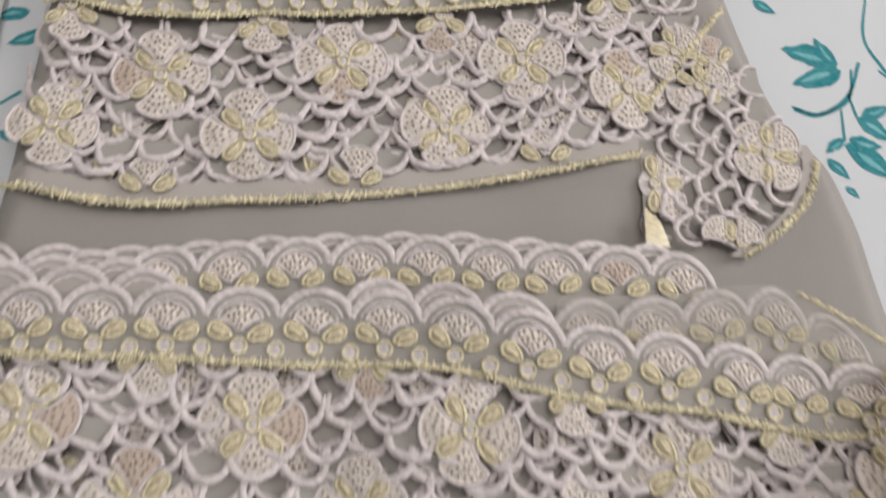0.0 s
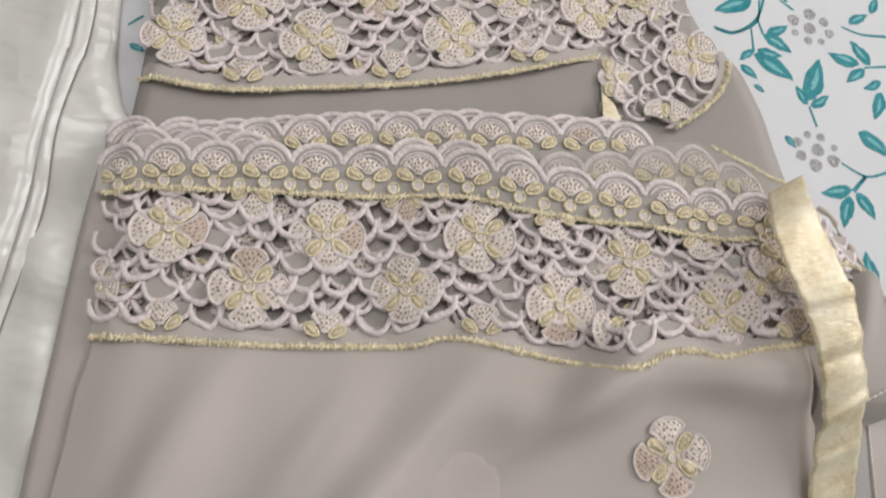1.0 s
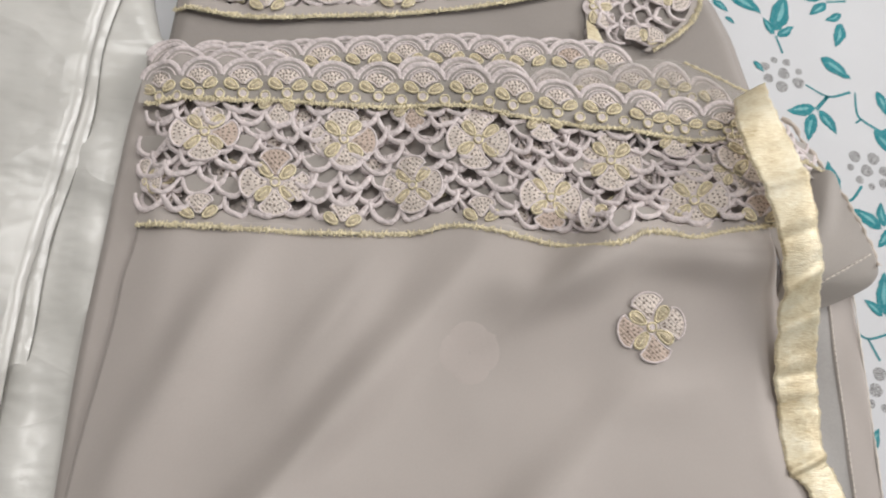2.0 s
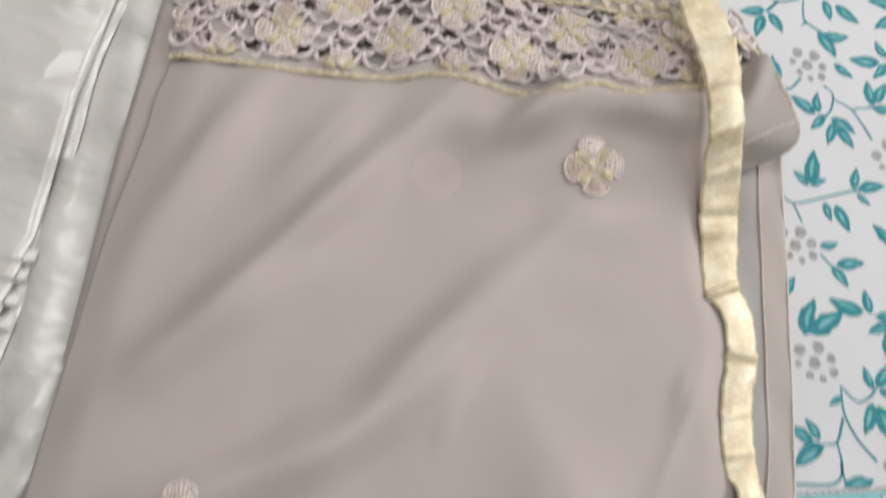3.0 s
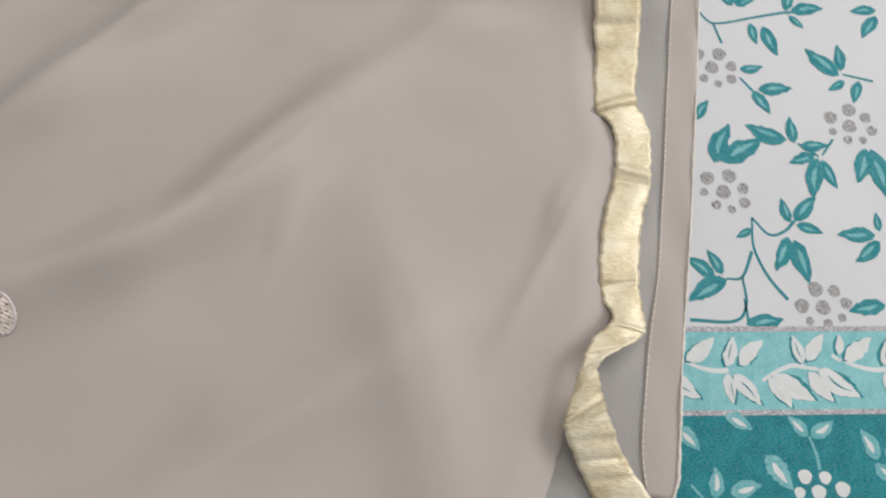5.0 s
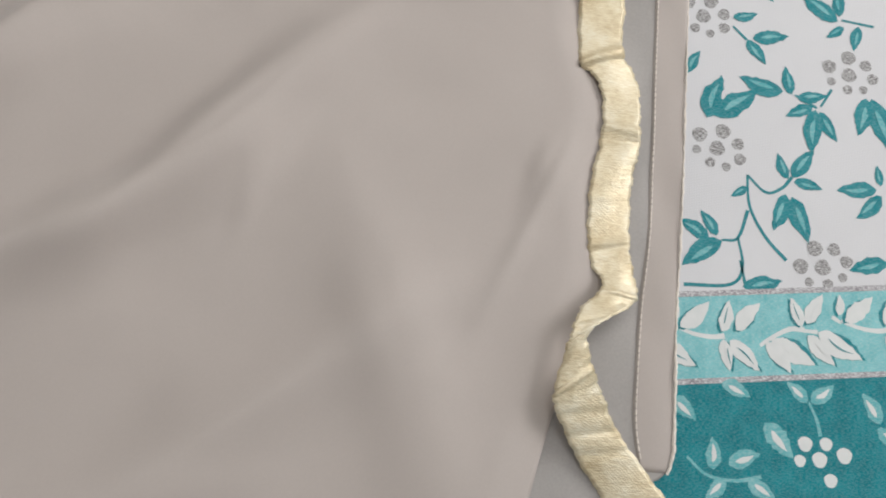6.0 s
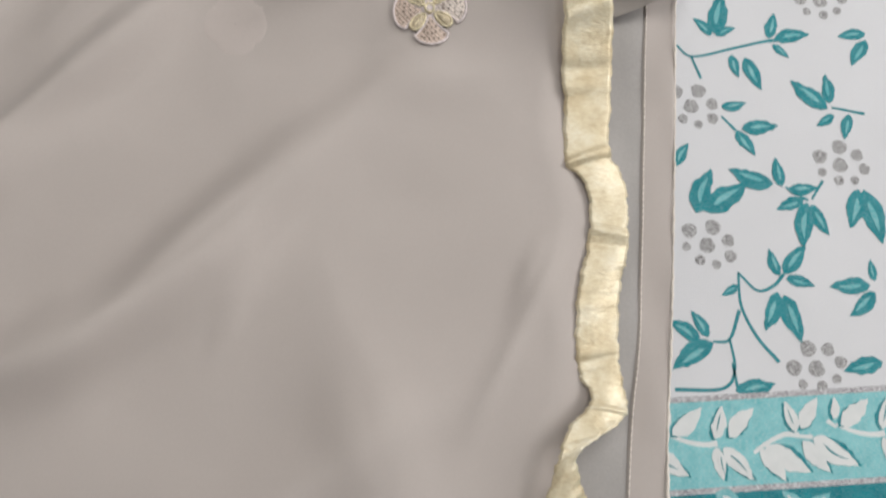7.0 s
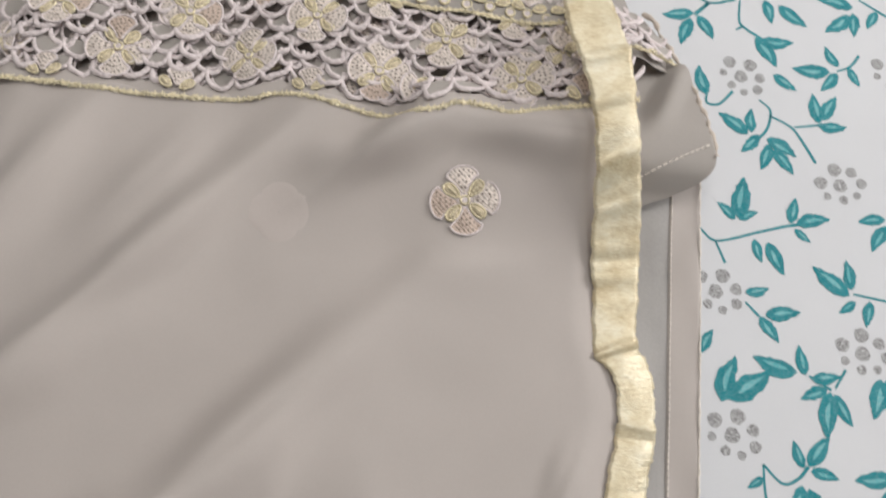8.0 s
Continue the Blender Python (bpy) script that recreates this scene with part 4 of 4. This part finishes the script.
# scalloped trims along the top of the lower lace
def trim(name, xs, top, low, zf, parent, material, label, beads=True, dress=True):
    """A scalloped trim: one tongue at each of xs, whose tips touch top(x); the ground reaches down to low(x)."""
    cuts = [1.5 * xs[0] - 0.5 * xs[1]] + [(a + b) / 2 for a, b in zip(xs, xs[1:])] + [1.5 * xs[-1] - 0.5 * xs[-2]]

    def rim(x, deep=1.0):
        i = min(max(sum(1 for c in cuts if c <= x) - 1, 0), len(xs) - 1)
        half = (cuts[i + 1] - cuts[i]) / 2
        s = min(max((x - (cuts[i] + cuts[i + 1]) / 2) / half, -1), 1)
        return top(x) - 0.0105 * deep * (1 - math.sqrt(max(1 - (0.985 * s) ** 2, 0)))
    bm = bmesh.new()
    n = 14 * len(xs)
    x0, x1 = cuts[0], cuts[-1]

    def at(u, v):
        x = x0 + (x1 - x0) * u
        y = low(x) + (rim(x) - low(x)) * v
        return (x, y, zf(x, y))
    grid(bm, n, 6, at)
    ground = part(name, bm, material, parent, label)
    for i, x in enumerate(xs):
        a, b = cuts[i], cuts[i + 1]
        w = b - a
        bm = bmesh.new()
        arc = [(q, rim(q) - 0.0012) for q in (a + w * (0.5 - 0.5 * math.cos(math.pi * k / 16)) for k in range(17))]
        tube(bm, [(q, y, zf(q, y)) for q, y in arc], 0.00135, 0, 0.5, 5)
        inner = [(x + 0.80 * (q - x), y - 0.0030 + 0.0010 * abs(q - x) / w) for q, y in arc[2:-2]]
        tube(bm, [(q, y, zf(q, y) + 0.0001) for q, y in inner], 0.00045, 0, 0.8, 4)
        part("scallop_arc", bm, M_LILAC, ground)
        if not dress:
            continue
        lean = math.degrees(math.atan2(top(x + 0.008) - top(x - 0.008), 0.016))
        size = min(w / 0.0236, 1.06)
        m = seated(x, top(x) - 0.0164, zf, lean + random.uniform(-3, 3), 1.0) @ Matrix.Diagonal((size, 1, 1, 1))
        piece("trim_fan", TRIM_FAN, m @ pose(0, 0, 0.0004), ground)
        for t in (-62, 62):
            piece("trim_leaf", TRIM_LEAF, m @ pose(0.0012 * (1 if t < 0 else -1), -0.0014, 0.0006, 0, 0, t + random.uniform(-7, 7)), ground)
        if beads:
            piece("bead_ring", BEAD, m @ pose(0, -0.0034, 0.0006), ground)
            piece("bead_ring", BEAD, m @ pose(0.0118, -0.0046, 0.0006), ground)
    return ground


front_top = line([(-0.107, 0.0630), (-0.083, 0.0660), (-0.061, 0.0670), (-0.039, 0.068), (-0.016, 0.069), (0.010, 0.070), (0.033, 0.0705), (0.056, 0.069), (0.080, 0.0655), (0.103, 0.0620),
                  (0.128, 0.061), (0.152, 0.058), (0.172, 0.0555), (0.197, 0.0535), (0.22, 0.056)])


def front_z(x, y):
    return lace_z(x, y) + 0.0016 + 0.0020 * math.exp(-((y - front_top(x)) / 0.01) ** 2)


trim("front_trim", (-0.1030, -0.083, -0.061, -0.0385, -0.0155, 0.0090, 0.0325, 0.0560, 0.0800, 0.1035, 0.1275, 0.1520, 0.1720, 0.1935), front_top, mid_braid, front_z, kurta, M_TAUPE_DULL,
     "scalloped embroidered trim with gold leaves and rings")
braid("gold_braid", [(x, mid_braid(x), front_z(x, mid_braid(x)) + 0.0004) for x in np.linspace(-0.110, 0.203, 270)], kurta)

back_top = line([(-0.103, 0.0780), (-0.082, 0.0785), (-0.062, 0.0795), (-0.045, 0.082), (-0.022, 0.0855), (-0.001, 0.0885), (0.023, 0.0905), (0.046, 0.092), (0.067, 0.0915), (0.089, 0.0915),
                 (0.115, 0.0925), (0.138, 0.0915), (0.156, 0.086), (0.179, 0.078), (0.199, 0.067), (0.22, 0.055)])


def back_z(x, y):
    return 0.0160 + 0.6 * pile(x, y - 0.03) + 0.0012 * math.exp(-((y - back_top(x)) / 0.012) ** 2) - 0.003 * (1 - step((x + 0.107) / 0.012))


def shifted(f, dx, dy):
    return lambda x: f(x - dx) + dy


def under(x):
    return front_top(x) - 0.012


trim("hidden_trim", (-0.102, -0.079, -0.056, -0.033, -0.010, 0.012, 0.035, 0.058, 0.0815, 0.105, 0.127), shifted(back_top, 0.004, 0.0022), under, lambda x, y: back_z(x, y) - 0.0022, kurta, M_TAUPE_DULL,
     "rear scalloped layer, just showing", False, False)
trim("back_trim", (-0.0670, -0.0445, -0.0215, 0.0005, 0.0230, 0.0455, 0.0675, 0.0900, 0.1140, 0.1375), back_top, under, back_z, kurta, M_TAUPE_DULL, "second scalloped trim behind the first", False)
fold_top = line([(0.090, 0.0700), (0.100, 0.0718), (0.124, 0.0738), (0.148, 0.0781), (0.165, 0.0800), (0.172, 0.0790), (0.190, 0.0700), (0.205, 0.0609), (0.212, 0.058)])


def fold_z(x, y):
    return back_z(x, y) + 0.0030


trim("fold_trim", (0.1010, 0.1245, 0.1480, 0.1700, 0.1900), fold_top, under, fold_z, kurta, M_TAUPE, "turned-back end of the scalloped trim", True)
bm = bmesh.new()
grid(bm, 60, 8, lambda u, v: (lambda x: (lambda y: (x, y, fold_z(x, y) + 0.0026))(under(x) + (fold_top(x) + 0.0002 - under(x)) * v))(0.090 + 0.118 * u))
part("trim_veil", bm, M_VEIL, kurta, "thin georgette lying over the turned-back trim")
# thin layers bunched at the left end, and slipping out behind the front trim
trim("bunched_trim", (-0.100, -0.078, -0.057), lambda x: 0.0762 + 0.03 * (x + 0.08), under, lambda x, y: back_z(x, y) + 0.0014, kurta, M_TAUPE, "bunched scalloped layer", False, False)
trim("bunched_trim", (-0.093, -0.070, -0.048), lambda x: 0.0730 + 0.02 * (x + 0.08), under, lambda x, y: back_z(x, y) + 0.0030, kurta, M_TAUPE, "bunched scalloped layer", False, False)
trim("slipped_trim", (0.030, 0.052, 0.076), shifted(front_top, 0.004, 0.0045), under, lambda x, y: front_z(x, y) - 0.0012, kurta, M_TAUPE, "inner scalloped layer, just showing", False, False)
run = [(x, fold_top(x) + 0.0006, fold_z(x, fold_top(x)) + 0.0034) for x in np.linspace(0.176, 0.211, 34)]
braid("gold_braid", run, kurta, 0.0008)

# upper lace border
up_braid = line([(-0.104, 0.102), (-0.097, 0.101), (-0.078, 0.098), (-0.063, 0.097), (-0.045, 0.098), (-0.026, 0.101), (-0.007, 0.103), (0.013, 0.106), (0.033, 0.109), (0.053, 0.113),
                 (0.074, 0.118), (0.096, 0.124), (0.113, 0.129), (0.127, 0.133)])


def upper_z(x, y):
    return 0.0138 + 0.0016 * noise.noise(Vector((x * 35, y * 35, 11))) - 0.006 * (1 - step((x - top_left(y)) / 0.010)) - 0.004 * (1 - step((top_right(y) - x) / 0.012))


def up_at(u, v, lift=0.0):
    return (u, up_braid(u) + v, upper_z(u, up_braid(u) + v) + lift)


bm = bmesh.new()
net(bm, up_at, -0.100, 0.150, 0.0095, 0.072, lambda u, v: u < 0.127 or v > 0.9 * (u - 0.127))
upper_lace = part("upper_lace", bm, [M_LILAC, M_TAUPE_DULL], kurta, "upper cutwork lace border with embroidered flowers")
bm = bmesh.new()
net(bm, lambda u, v: up_at(u, v, -0.0022), -0.099, 0.150, 0.0095, 0.072, lambda u, v: True, 0.0140, 0.0080, 0.0010, 8)
part("lining_net", bm, [M_LILAC, M_TAUPE_DULL], kurta, "second layer of cutwork net beneath")
scraps("inner_embroidery", lambda u, v: up_at(u, v, -0.0022), -0.090, 0.140, 0.010, 0.070, 45, kurta, 13)
bm = bmesh.new()
grid(bm, 110, 2, lambda u, v: up_at(-0.103 + 0.230 * u, -0.0005 + (0.0070 + 0.0026 * abs(math.sin(32 * 3.1416 * u))) * v, -0.0006))
part("lace_edge", bm, M_TAUPE, kurta)
braid("gold_braid", [up_at(u, 0.0, 0.0002) for u in np.linspace(-0.105, 0.1268, 200)], kurta)
for u, v in ((-0.055, 0.049), (0.010, 0.0535), (0.079, 0.048), (-0.089, 0.0245), (-0.021, 0.0245), (0.050, 0.0235), (0.122, 0.0285)):
    x, y, z = up_at(u, v)
    flower(x, y, upper_z, upper_lace, random.uniform(-6, 6) + 120 * v, 1.0 if u > -0.085 else 0.92)
for u in (-0.0535, 0.018, 0.089):
    x, y, z = up_at(u, 0.0030)
    flower(x, y, upper_z, upper_lace, random.uniform(-5, 5) + 6, 0.86, (0,), (55, -55), 1.0, False)
for u in (-0.090, -0.021, 0.046, 0.114):
    x, y, z = up_at(u, 0.0715)
    flower(x, y, upper_z, upper_lace, 6, 0.86, (180,), (128, -128))
# the next trim above
trim("upper_trim", tuple(-0.092 + 0.0236 * i for i in range(10)), lambda x: up_braid(x) + 0.098, lambda x: up_braid(x) + 0.0735, lambda x, y: upper_z(x, y) + 0.0026, kurta, M_TAUPE_DULL,
     "scalloped trim above the upper lace")
braid("gold_braid", [up_at(u, 0.0735, 0.0032) for u in np.linspace(-0.103, 0.132, 200)], kurta)

# the border turns the corner: its upright arm
corner_right = line([(0.094, 0.166), (0.107, 0.183), (0.118, 0.193), (0.130, 0.1985), (0.142, 0.199), (0.153, 0.193), (0.177, 0.182), (0.208, 0.171), (0.24, 0.160)])


def arm_keep(u, v):
    y, x = -u, v
    return 0.135 < x < corner_right(y) - 0.008 and 0.103 < y and y > 0.094 + 0.35 * (x - 0.166) and (y < 0.133 + 0.9 * (x - 0.127))


bm = bmesh.new()
net(bm, lambda u, v: (v, -u, upper_z(v, -u) + 0.0003), -0.19, -0.094, 0.128, 0.205, arm_keep, 0.0130, 0.0074, 0.0010, 4)
arm = part("corner_lace", bm, [M_LILAC, M_TAUPE_DULL], kurta, "upright arm of the cutwork border")
bm = bmesh.new()
net(bm, lambda u, v: (v, -u, upper_z(v, -u) - 0.0035), -0.19, -0.094, 0.128, 0.205, arm_keep, 0.0125, 0.0080, 0.0009, 6)
part("lining_net", bm, [M_LILAC, M_TAUPE_DULL], kurta, "second layer of cutwork net beneath")
bm = bmesh.new()
grid(bm, 3, 40, lambda u, v: (lambda y: (corner_right(y) - 0.0055 * (1 - u), y, upper_z(corner_right(y), y) + 0.0003))(0.094 + 0.05 * v))
part("lace_edge", bm, M_TAUPE, kurta)
braid("gold_braid", [(corner_right(y), y, upper_z(corner_right(y), y) + 0.0006) for y in np.linspace(0.094, 0.136, 52)], kurta)
bm = bmesh.new()
grid(bm, 2, 12, lambda u, v: (0.1272 + 0.005 * u, 0.0985 + 0.036 * v, upper_z(0.1272 + 0.005 * u, 0.0985 + 0.036 * v) + 0.0002))
part("lace_edge", bm, M_TAUPE, kurta)
flower(0.1785, 0.137, upper_z, arm, 45 - 4, 0.92)
flower(0.1315, 0.1205, upper_z, arm, 0, 0.9, (225, 315), (180, 270, 0))
flower(0.161, 0.097, upper_z, arm, 0, 0.8, (315, 45), (0, 300), 1.0, False)
for x, y, a in ((0.1420, 0.1780, -35), (0.1600, 0.1740, 20), (0.1520, 0.1640, -60)):
    flower(x, y, upper_z, arm, a, 0.8, (0, 180), (60, 120, 300))
braid("gold_braid", [(0.127 + 0.036 * s, 0.150 + 0.050 * s, upper_z(0.127 + 0.036 * s, 0.150 + 0.05 * s) + 0.0012) for s in np.linspace(0, 1, 50)], kurta)
bm = bmesh.new()
grid(bm, 4, 4, lambda u, v: (0.1262 + 0.0100 * u * (1 - 0.35 * v), 0.095 + 0.0145 * v - 0.005 * u * v, 0.0180 - 0.001 * u))
part("ribbon_end", bm, M_RIBBON, kurta, "cut end of gold ribbon at the corner")

# single embroidered motifs on the front panel, their pieces following its folds
def draped(name, mesh, m, lift, parent):
    bm = bmesh.new()
    bm.from_mesh(mesh)
    for v in bm.verts:
        z = v.co.z
        p = m @ Vector((v.co.x, v.co.y, 0))
        v.co = (p.x, p.y, body_z(p.x, p.y) + lift + z)
    return part(name, bm, list(mesh.materials), parent)


def motif(x, y, turn, size):
    bm = bmesh.new()
    grid(bm, 6, 6, lambda u, v: (lambda r, w: (lambda a, b: (a, b, body_z(a, b) + 0.0013))(x + r * math.cos(w), y + r * math.sin(w)))(0.006 * size * v + 0.0002, math.tau * u))
    ground = part("embroidered_motif", bm, M_CREAM, kurta, "cream flower motif with gold leaves")
    base = pose(x, y, 0, 0, 0, turn) @ Matrix.Diagonal((size, size, size, 1))
    for i, a in enumerate((0, 90, 180, 270)):
        draped("petal", PETALS[i % 3], base @ pose(0, 0, 0, 0, 0, a + random.uniform(-4, 4)), 0.0016, ground)
        draped("gold_leaf", GOLD_LEAF, base @ pose(0, 0, 0, 0, 0, a + 45 + random.uniform(-4, 4)), 0.0019, ground)
    draped("flower_centre", CENTRE, base, 0.0023, ground)


motif(0.148, -0.070, 10, 1.0)
motif(-0.050, -0.279, 3, 1.08)

# a motif of the layer below, faintly showing through
bm = bmesh.new()
grid(bm, 64, 8, lambda u, v: (lambda r, w: (lambda x, y: (x, y, body_z(x, y) + 0.00112 - 0.0010 * v ** 8))(0.0575 + r * math.cos(w), -0.084 + r * math.sin(w)))(0.0005 + 0.0180 * v * (0.86 + 0.14 * abs(math.cos(2 * math.tau * u)) ** 0.6), math.tau * u + 0.1))
part("motif_showing_through", bm, M_GHOST, kurta, "faint motif of the layer below", True)

# ---- the gold ribbon ----
ribbon = thing("gold_ribbon", 0.225, -0.15, 0.0, "long pale gold tissue ribbon lying loosely along the kurta", "ribbon")
RIB_L = [(0.1965, 0.050, 0.042), (0.1870, 0.030, 0.056), (0.1900, 0.010, 0.059), (0.1985, -0.010, 0.057), (0.2045, -0.030, 0.054), (0.2075, -0.050, 0.046), (0.2108, -0.070, 0.030), (0.2125, -0.090, 0.022),
         (0.2155, -0.110, 0.016), (0.2166, -0.1371, 0.015), (0.2226, -0.1426, 0.015), (0.2275, -0.1505, 0.015), (0.2291, -0.163, 0.015), (0.2280, -0.178, 0.015), (0.2247, -0.1938, 0.015),
         (0.2236, -0.2112, 0.015), (0.2241, -0.2251, 0.015), (0.2263, -0.2358, 0.015), (0.2305, -0.2419, 0.017), (0.2283, -0.2485, 0.020), (0.2200, -0.2570, 0.024), (0.2160, -0.2670, 0.028),
         (0.2135, -0.2775, 0.026), (0.2104, -0.2920, 0.0235), (0.2110, -0.2980, 0.022), (0.2175, -0.3090, 0.017), (0.2250, -0.3200, 0.012), (0.2360, -0.3340, 0.009)]
RIB_R = [(0.2130, 0.060, 0.044), (0.2085, 0.040, 0.056), (0.2130, 0.020, 0.059), (0.2195, 0.000, 0.058), (0.2235, -0.022, 0.055), (0.2282, -0.042, 0.047), (0.2330, -0.062, 0.033), (0.2362, -0.082, 0.021),
         (0.2368, -0.103, 0.016), (0.2371, -0.1299, 0.014), (0.2421, -0.1373, 0.013), (0.2459, -0.1478, 0.013), (0.2465, -0.163, 0.013), (0.2464, -0.1784, 0.013), (0.2444, -0.1876, 0.013),
         (0.2430, -0.2024, 0.013), (0.2428, -0.2194, 0.013), (0.2433, -0.2305, 0.013), (0.2464, -0.2437, 0.013), (0.2450, -0.2500, 0.018), (0.2380, -0.2560, 0.024), (0.2270, -0.2630, 0.028),
         (0.2220, -0.2690, 0.027), (0.2250, -0.2795, 0.024), (0.2305, -0.2900, 0.020), (0.2385, -0.3040, 0.014), (0.2475, -0.3155, 0.011), (0.2620, -0.3320, 0.009)]
rl, rr = spline(RIB_L, 420), spline(RIB_R, 420)
bm = bmesh.new()
CREASES = [(0.105, 0.005), (0.150, -0.005), (0.190, 0.006), (0.206, -0.004), (0.225, 0.005), (0.268, -0.004), (0.285, 0.003), (0.335, 0.007), (0.460, 0.005), (0.475, -0.003), (0.600, 0.003), (0.700, 0.005), (0.860, 0.003), (0.930, -0.003)]


crease_rng = random.Random(5)
FINE_CREASES = [(crease_rng.uniform(0.02, 0.98), crease_rng.choice((-1, 1)) * crease_rng.uniform(0.0001, 0.0004), crease_rng.uniform(0.003, 0.006), crease_rng.uniform(-0.012, 0.012)) for _ in range(26)]


def ribbon_at(u, v):
    i = min(int(v * 419 + 0.5), 419)
    p = rl[i] + (rr[i] - rl[i]) * u
    z = p[2] + 0.0007 * math.sin(37 * v + 3 * u) + 0.0008 * math.sin(math.pi * u)
    for c, h in CREASES:
        z += 0.30 * h * math.exp(-((v + 0.008 * (u - 0.5) * math.sin(40 * c) - c) / 0.005) ** 2)
    for c, h, w, lean in FINE_CREASES:
        z += h * math.exp(-((v + lean * (u - 0.5) - c) / w) ** 2)
    wob = 0.0003 * math.sin(190 * v) + 0.0003 * math.sin(410 * v + 2 * u) + 0.00025 * math.sin(913 * v)
    return (p[0] + wob * (1 if u > 0.5 else -1) * abs(2 * u - 1), p[1], z)


grid(bm, 12, 419, ribbon_at)
band = part("ribbon_band", bm, M_RIBBON, ribbon)
sol = band.modifiers.new("thickness", "SOLIDIFY")
sol.thickness = 0.0006
for side in (0.0, 1.0):
    bm = bmesh.new()
    tube(bm, [(lambda q: (q[0], q[1], q[2] - 0.0001))(ribbon_at(side, v)) for v in np.linspace(0, 1, 300)], 0.0004, 0, 1.0, 3)
    part("selvedge", bm, M_RIBBON, ribbon)
